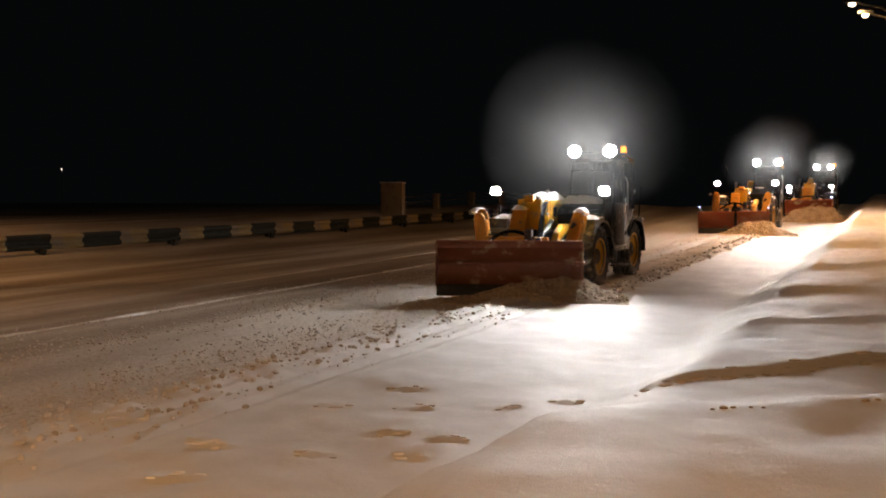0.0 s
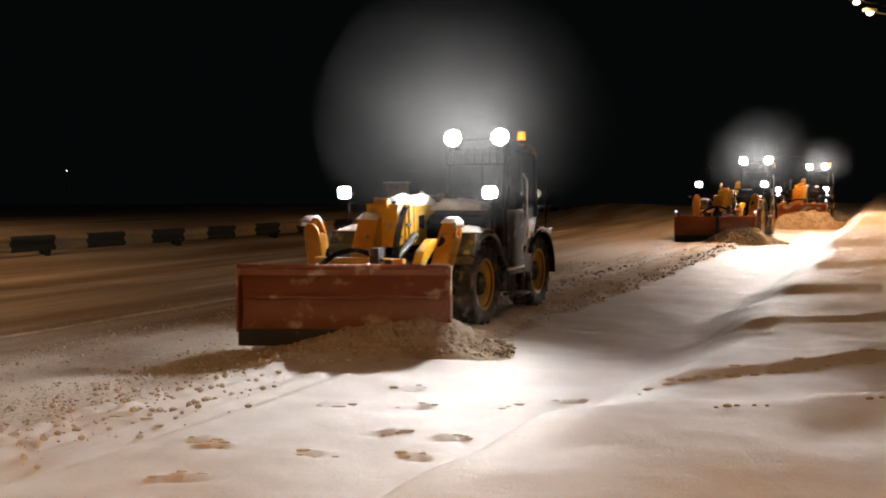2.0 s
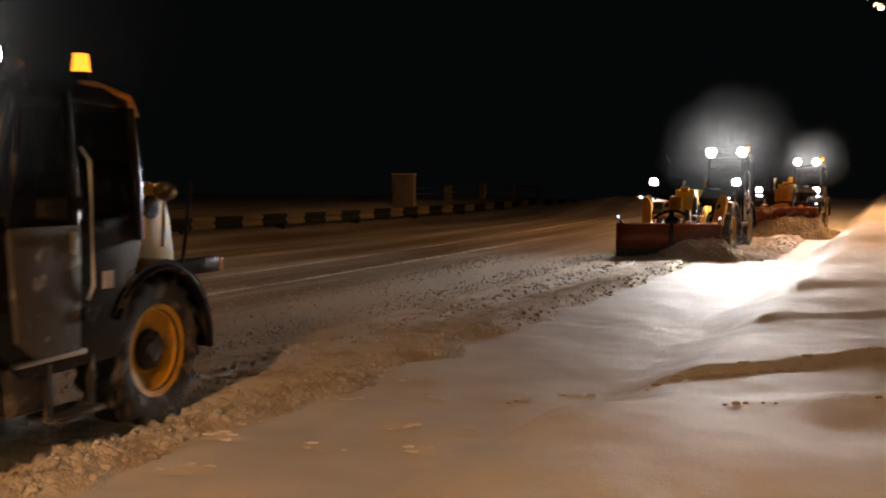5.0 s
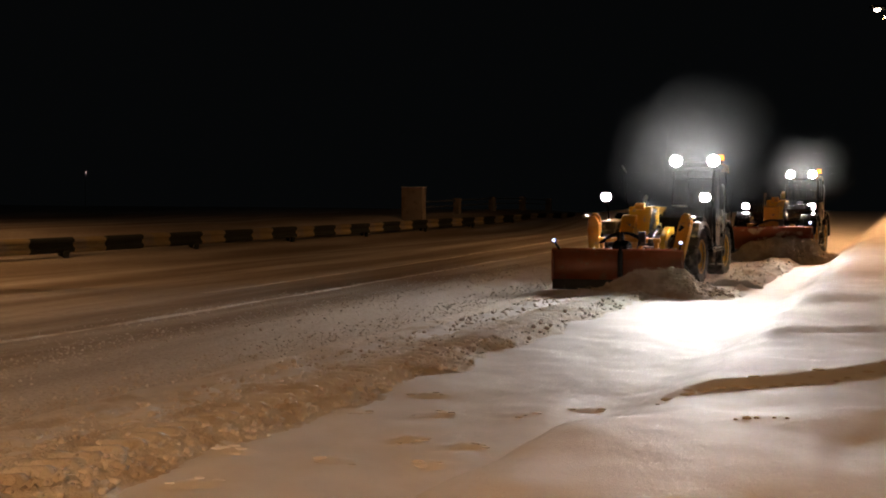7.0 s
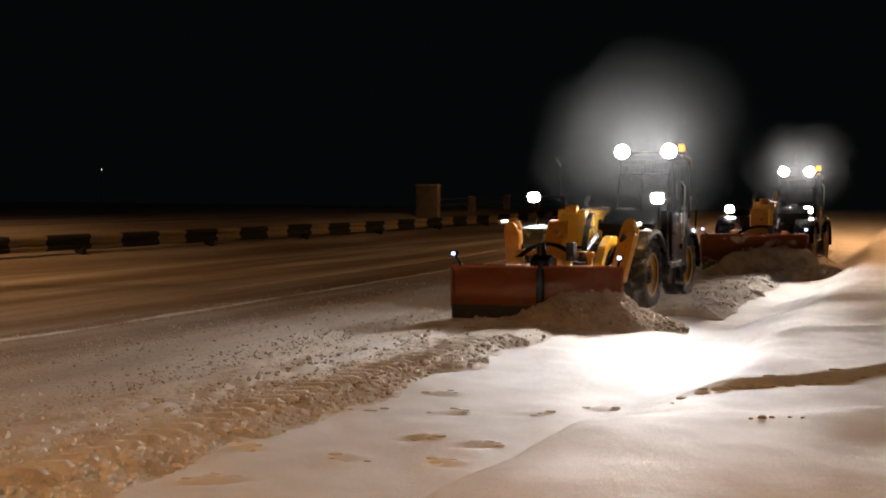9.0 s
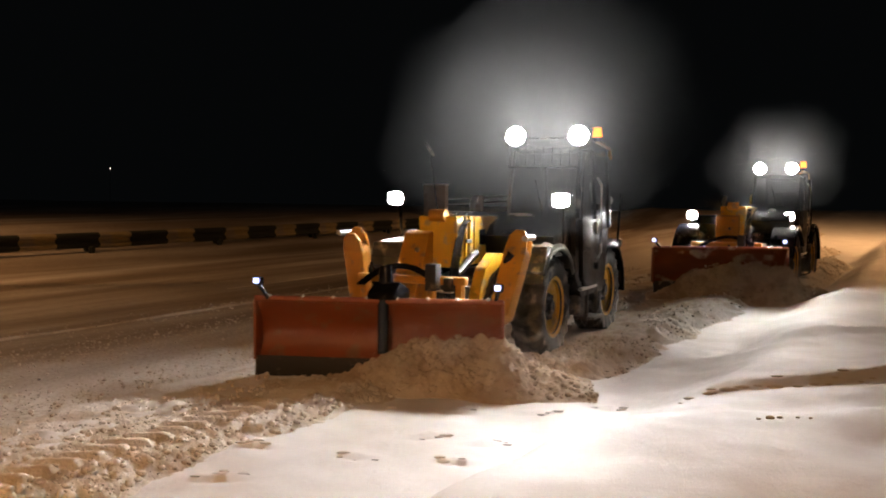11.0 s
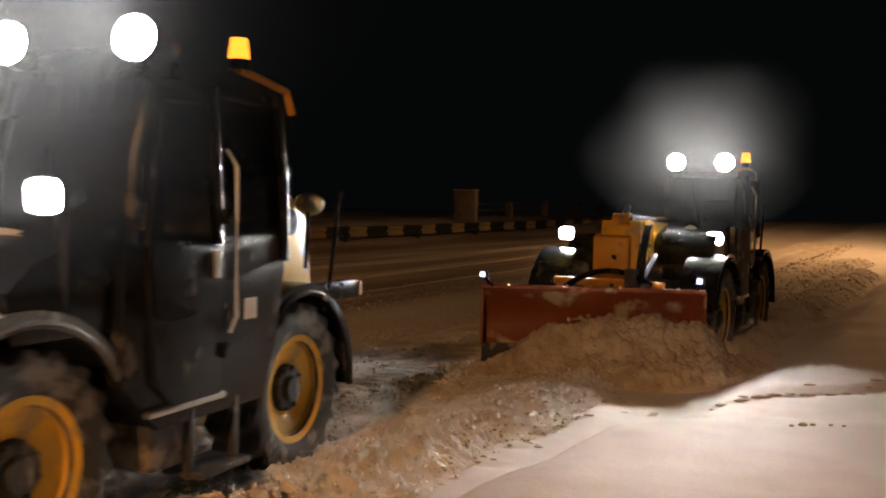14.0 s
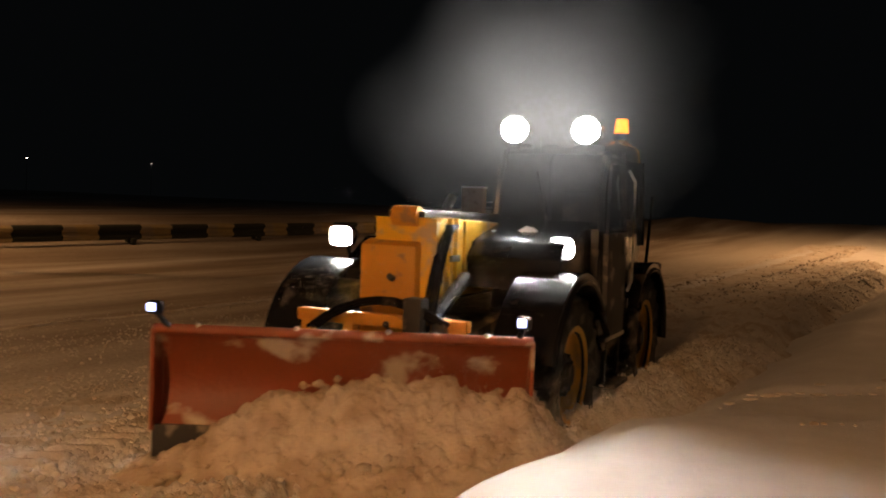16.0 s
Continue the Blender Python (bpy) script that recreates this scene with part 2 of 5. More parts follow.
def tube(bm, pts, r, seg=8):
    """A bent hose or bar through the points."""
    pts = [Vector(p) for p in pts]
    rings = []
    for i, p in enumerate(pts):
        d = (pts[min(i + 1, len(pts) - 1)] - pts[max(i - 1, 0)]).normalized()
        q = d.to_track_quat("Z", "Y").to_matrix()
        rings.append([bm.verts.new(p + q @ Vector((math.cos(2 * math.pi * k / seg) * r, math.sin(2 * math.pi * k / seg) * r, 0))) for k in range(seg)])
    for a, b in zip(rings, rings[1:]):
        for k in range(seg):
            bm.faces.new((a[k], a[(k + 1) % seg], b[(k + 1) % seg], b[k]))
    bm.faces.new(rings[0][::-1]), bm.faces.new(rings[-1])
    return bm


def arc(p0, p1, lift, n=9):
    p0, p1 = Vector(p0), Vector(p1)
    return [p0.lerp(p1, i / (n - 1)) + Vector((0, 0, lift * 4 * (i / (n - 1)) * (1 - i / (n - 1)))) for i in range(n)]


def prism(bm, outline, x0, x1, bevel=0.012):
    """A side profile of (y, z) points pushed across from x0 to x1."""
    a = [bm.verts.new((x0, y, z)) for y, z in outline]
    b = [bm.verts.new((x1, y, z)) for y, z in outline]
    k = len(outline)
    fs = [bm.faces.new(a), bm.faces.new(b[::-1])] + [bm.faces.new((a[i], b[i], b[(i + 1) % k], a[(i + 1) % k])) for i in range(k)]
    bmesh.ops.recalc_face_normals(bm, faces=fs)
    if bevel:
        bmesh.ops.bevel(bm, geom=list({e for f in fs for e in f.edges}), offset=bevel, segments=2, affect="EDGES", profile=0.6)
    return bm


def part(name, bm, material, parent, label="", smooth=True):
    me = bpy.data.meshes.new(name)
    bm.to_mesh(me)
    bm.free()
    me.materials.append(material)
    if smooth:
        me.shade_smooth()
        me.set_sharp_from_angle(angle=radians(35))
    ob = new(name, me)
    ob.parent = parent
    if label:
        tagged(ob, label)
    return ob


def B():
    return bmesh.new()


# ---- the ground: one sheet from behind the camera to the horizon ----
def ramp_lines(a, b, fine, growth, limit):
    out, x, s = [a], a, fine
    while x < b:
        s = min(s * growth, limit)
        x += s
        out.append(x)
    return out


def bank_height(u, v):
    """The low snow bank on the near side: a soft shoulder, a rounded mound before the camera, then wind-carved drifts."""
    wob = 0.20 * noise.noise((u * 0.35, 3.1, 0)) + 0.08 * noise.noise((u * 1.1, 7.7, 0))
    edge = -2.85 + wob - 0.20 * (1 - sstep(5.0, 8.5, u))
    rise = sstep(edge, edge + 1.15 + 0.3 * noise.noise((u * 0.3, 9.0, 2.0)), v)
    lean = 0.55 * (v + 1.5)
    rise = rise if u > 8 else rise * 0.45 + 0.55 * sstep(edge + 0.12, edge + 0.72, v)
    near = 0.48 * (1 - 0.38 * sstep(7.0 + lean, 8.4 + lean, u)) + 0.07 * sstep(-2.0, 1.5, v)
    h = near * rise
    # drifts: each steps up towards the camera and dies away behind
    for at, up, face, run in ((8.9, 0.065, 0.22, 3.4), (12.4, 0.06, 0.6, 4.0), (16.6, 0.07, 0.8, 5.0), (21.5, 0.08, 1.0, 6.0), (27.5, 0.12, 1.5, 8.0), (36.0, 0.2, 2.0, 12.0)):
        front = at + 0.75 * (v + 2.3) + 0.28 * noise.noise((v * 0.9, at, 1.0)) + 0.1 * noise.noise((v * 3.0, at, 4.0)) + 0.09 * noise.noise((v * 8.0, at, 2.0))
        h += up * sstep(front, front + face, u) * (1 - 0.75 * sstep(front + face + 0.1, front + run, u)) * sstep(edge + 0.15, edge + 1.2, v)
    h += 0.04 * noise.noise((u * 0.8, v * 0.8, 4.0)) * rise
    return h + 0.25 * sstep(20, 45, u) * rise


MARKS = ((-0.36, 10.0, 0.24), (-1.05, 9.2, 0.22), (-0.23, 9.15, 0.30), (0.48, 9.15, 0.22), (1.15, 9.45, 0.2), (-0.46, 8.15, 0.18), (0.0, 7.95, 0.20), (-0.22, 7.4, 0.16), (-0.95, 7.45, 0.18), (-1.76, 7.7, 0.2), (-1.96, 7.9, 0.16), (-2.7, 8.5, 0.2), (-1.83, 6.85, 0.3))


def marks_z(x, y):
    """Old footprints and kicked-up crusts in the verge."""
    z = 0.0
    for mx, my, w in MARKS:
        dx, dy = (x - mx + 0.06 * noise.noise((y * 9, mx, 1.0))) / (0.62 * w), (y - my - 0.25 * (x - mx) * math.sin(9 * mx))
        if abs(dx) < 2.2 and abs(dy) < 0.4:
            e = math.exp(-dx * dx)
            q = dy + 0.05 * noise.noise((x * 5, my, 0))
            z += e * (0.040 * math.exp(-((q - 0.035) / 0.04) ** 2) - 0.034 * math.exp(-((q + 0.03) / 0.045) ** 2))
    return z


LANE_LINES = ((-11.35, 0.02), (-13.3, 0.02), (-16.4, 0.04))


def ground_z(x, y):
    u, v = xy_uv(x, y)
    z = base_z(y, v) + (bank_height(u, v) if v > -4.2 else 0.0)
    if 6 < y < 11:
        z += marks_z(x, y)
    verge = sstep(-7.0, -6.2, v)
    z += 0.05 * verge
    if 2 < u < 40 and -8 < v < 3:
        z += verge * (0.035 * noise.noise((u * 0.9, v * 1.4, 0.0)) + 0.012 * noise.noise((u * 3.1, v * 3.4, 5.0)))
        # old tyre ruts in the verge
        for rut in (-6.05, -5.62):
            q = (v - rut - 0.06 * noise.noise((u * 0.4, rut, 0))) / 0.09
            if abs(q) < 3:
                z += 0.022 * math.exp(-((abs(q) - 1.5) / 0.7) ** 2) - 0.028 * math.exp(-q * q)
        # clods along the edge of the last ploughed lane
        rim = math.exp(-((v + 6.55) / 0.34) ** 2)
        z += rim * (0.05 + 0.09 * abs(noise.noise((u * 2.6, v * 2.6, 8.0))) + 0.05 * noise.noise((u * 6, v * 6, 1.0)))
    z += 0.02 * noise.noise((u * 0.25, v * 1.2, 11.0))
    for line, tall in LANE_LINES:
        if abs(v - line) < 0.5:
            z += tall * math.exp(-((v - line - 0.05 * noise.noise((u * 0.3, line, 0))) / 0.10) ** 2)
    # a heap of old snow by the crest
    z += 0.8 * math.exp(-((x - 9.0) / 4.5) ** 2 - ((y - 60.0) / 6.0) ** 2)
    if v < -21.3:
        z += 0.30 * sstep(-21.3, -22.2, v)
    if v < -22.6:
        z += (0.68 + 0.08 * noise.noise((u * 0.3, 2.0, 6.0))) * sstep(-22.6, -24.6, v)
    return z


def build_ground():
    us = [-400, -200, -90, -40, -18, -8, -3] + ramp_lines(0, 14, 0.05, 1.003, 0.09) + ramp_lines(14.15, 60, 0.13, 1.02, 0.8) + [62, 64, 66, 68, 70, 72, 74, 76, 78, 80, 84, 88, 92, 98, 106, 120, 140, 180, 260, 420, 700, 1200]
    vs = [-1200, -600, -300, -160, -90, -60, -45, -36, -32, -30, -28, -26, -25, -24.4, -24.0, -23.6, -23.2, -22.8, -22.4, -21, -19, -17.2, -16.6, -16.5, -16.4, -16.3, -16.2, -15.2, -14.4, -13.8] + ramp_lines(-13.6, -8.7, 0.09, 1.0, 0.09) + ramp_lines(-8.5, 1.6, 0.055, 1.0, 0.055) + ramp_lines(1.7, 6, 0.12, 1.1, 0.6) + [7, 9, 12, 16, 22, 32, 50, 90, 160, 300, 600, 1200]
    us, vs = sorted(us), sorted(vs)
    verts, faces = [], []
    for u in us:
        for v in vs:
            x, y = uv_xy(u, v)
            verts.append((x, y, ground_z(x, y)))
    k = len(vs)
    for i in range(len(us) - 1):
        for j in range(k - 1):
            a = i * k + j
            faces.append((a, a + 1, a + k + 1, a + k))
    me = bpy.data.meshes.new("ground")
    me.from_pydata(verts, [], faces)
    me.shade_smooth()
    me.materials.append(GROUND)
    g = new("ground", me)
    tagged(g, "snow-covered ground with a packed brown carriageway and a white verge", "ground", kind="structure")
    return g


build_ground()


# ---- the snow-clearing telehandlers: front axle over the origin, y forward, cab on the machine's left (x < 0) ----
def wheel_mesh_tyre(r, w):
    """A tyre with deep chevron lugs, one closed skin."""
    bm = B()
    prof = [(0.50 * r + 0.03, -0.34), (0.60 * r, -0.40), (0.72 * r, -0.47), (0.86 * r, -0.5), (0.925 * r, -0.47), (0.945 * r, -0.40), (0.95 * r, -0.30), (0.955 * r, -0.18), (0.958 * r, -0.06), (0.958 * r, 0.06), (0.955 * r, 0.18), (0.95 * r, 0.30), (0.945 * r, 0.40), (0.925 * r, 0.47), (0.86 * r, 0.5), (0.72 * r, 0.47), (0.60 * r, 0.40), (0.50 * r + 0.03, 0.34)]
    seg, lugs = 108, 18
    rings = []
    for k in range(seg):
        ring = []
        for q, x in prof:
            t = k / seg * lugs + (0.5 if x > 0 else 0) - 1.1 * abs(x)
            up = 0.045 if abs(x) < 0.48 and (t % 1.0) < 0.42 and q > 0.9 * r else 0.0
            a = 2 * math.pi * k / seg
            ring.append(bm.verts.new((x * w * (1.04 if up else 1), (q + up) * math.cos(a), (q + up) * math.sin(a))))
        rings.append(ring)
    for k in range(seg):
        a, b = rings[k], rings[(k + 1) % seg]
        for i in range(len(prof) - 1):
            bm.faces.new((a[i], b[i], b[i + 1], a[i + 1]))
    bmesh.ops.recalc_face_normals(bm, faces=bm.faces[:])
    return bm


def wheel_mesh_rim(r, w, out):
    """A dished rim: flange, sloping dish and a flat disc with bolts; out is the outer side's sign."""
    bm = B()
    prof = [(0.56 * r, 0.40 * w), (0.64 * r, 0.43 * w), (0.62 * r, 0.40 * w), (0.58 * r, 0.36 * w), (0.54 * r, 0.26 * w), (0.36 * r, 0.22 * w), (0.33 * r, 0.18 * w), (0.02, 0.18 * w)]
    seg = 36
    rings = []
    for k in range(seg):
        a = 2 * math.pi * k / seg
        rings.append([bm.verts.new((out * x, q * math.cos(a), q * math.sin(a))) for q, x in prof])
    for k in range(seg):
        a, b = rings[k], rings[(k + 1) % seg]
        for i in range(len(prof) - 1):
            bm.faces.new((a[i], b[i], b[i + 1], a[i + 1]))
    bmesh.ops.recalc_face_normals(bm, faces=bm.faces[:])
    return bm


def wheel_mesh_hub(r, w, out):
    bm = B()
    rod(bm, (out * 0.12 * w, 0, 0), (out * 0.28 * w, 0, 0), 0.30 * r, 0.27 * r, 20)
    rod(bm, (out * 0.26 * w, 0, 0), (out * 0.38 * w, 0, 0), 0.17 * r, 0.14 * r, 16)
    for k in range(8):
        a = 2 * math.pi * k / 8
        c = (0.24 * r * math.cos(a), 0.24 * r * math.sin(a))
        rod(bm, (out * 0.26 * w, *c), (out * 0.315 * w, *c), 0.018, seg=6)
    return bm


def fender(xa, xb, yc, zc, r, thick=0.045, a0=20, a1=165):
    """A curved mudguard over a wheel, from angle a0 (front) to a1 (rear)."""
    bm = B()
    prev = None
    n = 12
    for i in range(n + 1):
        a = radians(a0 + (a1 - a0) * i / n)
        ring = []
        for x, q in ((xa, r), (xb, r), (xb, r + thick), (xa, r + thick)):
            ring.append(bm.verts.new((x, yc + q * math.cos(a), zc + q * math.sin(a))))
        if prev:
            for k in range(4):
                bm.faces.new((prev[k], prev[(k + 1) % 4], ring[(k + 1) % 4], ring[k]))
        else:
            bm.faces.new(ring)
        prev = ring
    bm.faces.new(prev[::-1])
    # outer lip
    pts = [(xb, yc + (r - 0.02) * math.cos(radians(a0 + (a1 - a0) * i / n)), zc + (r - 0.02) * math.sin(radians(a0 + (a1 - a0) * i / n))) for i in range(n + 1)]
    tube(bm, pts, 0.024, 6)
    bmesh.ops.recalc_face_normals(bm, faces=bm.faces[:])
    return bm


def moldboard(p0, p1, z0, z1, curl=0.22, thick=0.035, n=12):
    """A plough blade from its right end p0 to its left end p1 (x, y), hollow to the front."""
    bm = B()
    p0, p1 = Vector(p0), Vector(p1)
    along = (p1 - p0)
    nf = Vector((along.y, -along.x)).normalized()
    if nf.y < 0:
        nf = -nf
    prof = []
    for i in range(n + 1):
        s = i / n
        off = -curl * math.sin(math.pi * (0.12 + 0.80 * s)) + 0.10 * s * s
        prof.append((off, z0 + (z1 - z0) * s))
    outline = [(o, z) for o, z in prof] + [(o - thick, z) for o, z in reversed(prof)]
    cols = []
    for e in (p0, p1):
        cols.append([bm.verts.new((e.x + nf.x * o, e.y + nf.y * o, z)) for o, z in outline])
    k = len(outline)
    for i in range(k):
        bm.faces.new((cols[0][i], cols[1][i], cols[1][(i + 1) % k], cols[0][(i + 1) % k]))
    for c in cols:
        for i in range(n):
            bm.faces.new((c[i], c[i + 1], c[k - 2 - i], c[k - 1 - i]))
    bmesh.ops.recalc_face_normals(bm, faces=bm.faces[:])
    return bm, nf


def blade_part(name, p0, p1, z0, z1, paint, parent, label, curl=0.22):
    bm, nf = moldboard(p0, p1, z0, z1, curl)
    blade = part(name, bm, paint, parent, label)
    p0, p1 = Vector(p0), Vector(p1)
    ang = math.degrees(math.atan2((p1 - p0).y, (p1 - p0).x))
    mid = (p0 + p1) / 2 + nf * 0.0
    part("cutting_edge", box(B(), (mid.x, mid.y, z0 - 0.07), ((p1 - p0).length, 0.04, 0.22), (0, 0, ang), 0.008), EDGE_RUBBER, blade, "black cutting edge")
    top = nf * (-curl * math.sin(math.pi * 0.92) + 0.07)
    part("top_flange", rod(B(), (p0.x + top.x, p0.y + top.y, z1), (p1.x + top.x, p1.y + top.y, z1), 0.035, seg=12), paint, blade)
    for s in (0.12, 0.38, 0.62, 0.88):
        c = p0.lerp(p1, s) - nf * (curl + 0.10)
        part("rib", box(B(), (c.x, c.y, (z0 + z1) / 2), (0.05, 0.16, (z1 - z0) * 0.8), (0, 0, ang), 0.01), paint, blade)
        q = p0.lerp(p1, s) + top
        part("bolt", ball(B(), (q.x, q.y + 0.01, z1 + 0.03), 0.025, 1), STEEL, blade)
    for e in (p0, p1):
        bm = B()
        c = e - nf * 0.09
        box(bm, (c.x, c.y, (z0 + z1) / 2), (0.03, 0.26, (z1 - z0)), (0, 0, ang), 0.01)
        part("end_plate", bm, paint, blade)
    return blade


def lamp(parent, c, r, lens_mat, name="work_lamp", tilt=8, square=False, hood=0.12):
    """A lamp: black bowl with a deep rim added to narrow its beam, and a flat lens facing forward and a little down."""
    m = pose(c[0], c[1], c[2], -tilt)
    bm = B()
    seg = 20
    e = 0.55 if square else 1.0

    def outline(q, y):
        pts = []
        for k in range(seg):
            a = 2 * math.pi * k / seg
            c, s = math.cos(a), math.sin(a)
            pts.append(m @ Vector((r * q * math.copysign(abs(c) ** e, c), y, r * q * (0.80 if square else 0.95) * math.copysign(abs(s) ** e, s))))
        return pts
    rings = []
    for q, y in ((0.55, -0.14), (0.95, -0.03), (1.16, 0.0), (1.16, hood), (1.09, hood), (1.05, 0.0), (0.9, -0.01)):
        rings.append([bm.verts.new(c) for c in outline(q, y)])
    for a, b in zip(rings, rings[1:]):
        for k in range(seg):
            bm.faces.new((a[k], a[(k + 1) % seg], b[(k + 1) % seg], b[k]))
    bm.faces.new(rings[0][::-1]), bm.faces.new(rings[-1])
    bmesh.ops.recalc_face_normals(bm, faces=bm.faces[:])
    shell = part(name, bm, BLACK, parent, "black lamp housing")
    bm = B()
    front, back = [bm.verts.new(c) for c in outline(1.0, 0.016)], [bm.verts.new(c) for c in outline(1.0, 0.004)]
    bm.faces.new(front), bm.faces.new(back[::-1])
    for k in range(seg):
        bm.faces.new((front[k], back[k], back[(k + 1) % seg], front[(k + 1) % seg]))
    bmesh.ops.recalc_face_normals(bm, faces=bm.faces[:])
    part("lens", bm, lens_mat, shell, "glowing white lamp lens", smooth=False)
    return shell


def snow_cap(name, parent, c, s, seed, label="lying snow", amount=0.6):
    """A thin uneven cover of fresh snow on a ledge."""
    bm = B()
    nx, ny = max(3, int(s[0] / 0.06)), max(3, int(s[1] / 0.06))
    grid = []
    for i in range(nx + 1):
        row = []
        for j in range(ny + 1):
            a, b = i / nx, j / ny
            x, y = c[0] + (a - 0.5) * s[0], c[1] + (b - 0.5) * s[1]
            e = min(a, 1 - a, b, 1 - b) * 2
            q = noise.noise((x * 6, y * 6, seed)) * 0.5 + 0.5
            h = s[2] * min(1, (e * 2.2)) ** 0.5 * (0.35 + 0.9 * q) - (0.03 if q < 1 - amount else 0)
            row.append(bm.verts.new((x + 0.02 * noise.noise((x * 9, y * 9, seed + 3)), y + 0.02 * noise.noise((x * 9, y * 9, seed + 5)), c[2] + h)))
        grid.append(row)
    for i in range(nx):
        for j in range(ny):
            bm.faces.new((grid[i][j], grid[i + 1][j], grid[i + 1][j + 1], grid[i][j + 1]))
    low = {}
    ring = [(i, 0) for i in range(nx + 1)] + [(nx, j) for j in range(1, ny + 1)] + [(i, ny) for i in range(nx - 1, -1, -1)] + [(0, j) for j in range(ny - 1, 0, -1)]
    for i, j in ring:
        v = grid[i][j]
        low[(i, j)] = bm.verts.new((v.co.x, v.co.y, c[2] - 0.012))
    for p, q in zip(ring, ring[1:] + ring[:1]):
        bm.faces.new((grid[q[0]][q[1]], grid[p[0]][p[1]], low[p], low[q]))
    bm.faces.new([low[p] for p in ring[::-1]])
    bmesh.ops.recalc_face_normals(bm, faces=bm.faces[:])
    return part(name, bm, SNOW_CAP, parent, label)


def telehandler(v):
    """v: the machine's own features (cab, lamps, blade, legs, snow)."""
    root = new("telehandler")
    tagged(root, v["label"], "telehandler", "snow-clearing machines")
    R, W, WB, TRK = 0.60, 0.42, 2.58, 0.93
    AX, RF = 0.67, 0.66            # axle height over the lane, radius under the mudguards
    # wheels: each turns on its axle
    wheels = []
    for x, y in ((-TRK, -0.04), (TRK, -0.04), (-TRK, -WB), (TRK, -WB)):
        out = 1 if x > 0 else -1
        wh = new("wheel")
        wh.parent = root
        tagged(wh, "large lugged tyre on a yellow rim")
        key = ("tyre", "rim", "hub")
        for nm, maker, mt in ((key[0], lambda: wheel_mesh_tyre(R, W), RUBBER), (key[1], lambda: wheel_mesh_rim(R, W, out), RIM_YELLOW), (key[2], lambda: wheel_mesh_hub(R, W, out), DARK)):
            store = WHEEL_MESHES.get((nm, out))
            if store is None:
                ob = part(nm, maker(), mt, wh, {"tyre": "snow-dusted black tyre", "rim": "dished yellow rim", "hub": "dark hub"}[nm])
                WHEEL_MESHES[(nm, out)] = ob.data
            else:
                ob = new(nm, store)
                ob.parent = wh
                tagged(ob, {"tyre": "snow-dusted black tyre", "rim": "dished yellow rim", "hub": "dark hub"}[nm])
        wh.location = (x, y, AX)
        wheels.append((wh, x, y, R, AX))
    # chassis and axles
    bm = B()
    prism(bm, [(0.75, 0.72), (0.55, 0.5), (-3.2, 0.5), (-3.45, 0.7), (-3.45, 1.05), (-0.3, 1.05), (0.75, 0.95)], -0.42, 0.42)
    part("chassis", bm, DARK, root, "dark steel chassis")
    for y in (0, -WB):
        bm = B()
        rod(bm, (-0.8, y, AX), (0.8, y, AX), 0.10)
        ball(bm, (0, y, AX), 0.2)
        part("axle", bm, DARK, root)
    # mudguards
    for sx in (-1, 1):
        part("front_mudguard", fender(sx * 0.72, sx * 1.17, 0, RF, RF + 0.10, a0=38 if v["legs"] else 15, a1=150), GREY_PANEL if v["legs"] else BLACK, root, "curved black mudguard dusted with snow")
        part("rear_mudguard", fender(sx * 0.72, sx * 1.17, -WB, RF, RF + 0.06, a0=30, a1=185), BLACK, root, "curved black mudguard")
        if v["legs"]:
            part("mudguard_plate", box(B(), (sx * 0.95, 0.52, 1.22), (0.44, 0.06, 0.46), (14, 0, 0), 0.02), DARK, root, "grey plate before the wheel")
    # cab
    cx0, cx1 = -v["cab"][0], -v["cab"][1]          # inner and outer side
    zr = v["roof"]
    yf, yb = v["cab_front"], v["cab_front"] - 1.55
    body = part("cab_body", prism(B(), [(yf + 0.05, 1.78), (yf + 0.05, 1.0), (yf - 0.25, 0.72), (-2.0, 0.72), (-2.15, 1.15), (yb - 0.02, 1.55), (yb - 0.02, 1.78)], cx1, cx0), BLACK, root, "glossy black lower cab shell")
    posts = {"f": [(yf, 1.76), (yf - 0.16, zr - 0.12)], "m": [(yf - 0.80, 1.15), (yf - 0.72, zr - 0.08)], "r": [(yb, 1.6), (yb + 0.10, zr - 0.14)]}
    for x in (cx0, cx1):
        for k, (a, b) in posts.items():
            if k == "m" and x == cx0:
                continue
            part("cab_post", tube(B(), [(x, *a), (x * 0.985 + (cx0 + cx1) / 2 * 0.015, (a[0] + b[0]) / 2 + (0.05 if k == "f" else -0.03), (a[1] + b[1]) / 2), (x * 0.97 + (cx0 + cx1) / 2 * 0.03, *b)], 0.042, 8), BLACK, root)
    bm = B()
    prism(bm, [(yf - 0.10, zr - 0.14), (yf - 0.16, zr - 0.05), (yf - 0.5, zr), (yb + 0.25, zr), (yb + 0.06, zr - 0.05), (yb + 0.02, zr - 0.16)], cx1 + 0.03, cx0 - 0.03, 0.03)
    part("cab_roof", bm, BLACK, root, "black cab roof with rounded edges")
    guard = v["legs"] and part("roof_guard", tube(B(), [(cx0, yf - 0.20, zr + 0.07), (cx0, yf + 0.0, zr - 0.02), (cx0, yf + 0.03, zr - 0.32), (cx1, yf + 0.03, zr - 0.32), (cx1, yf + 0.0, zr - 0.02), (cx1, yf - 0.20, zr + 0.07), (cx0, yf - 0.20, zr + 0.07)], 0.016, 6), BLACK, root, "barred guard over the windscreen top")
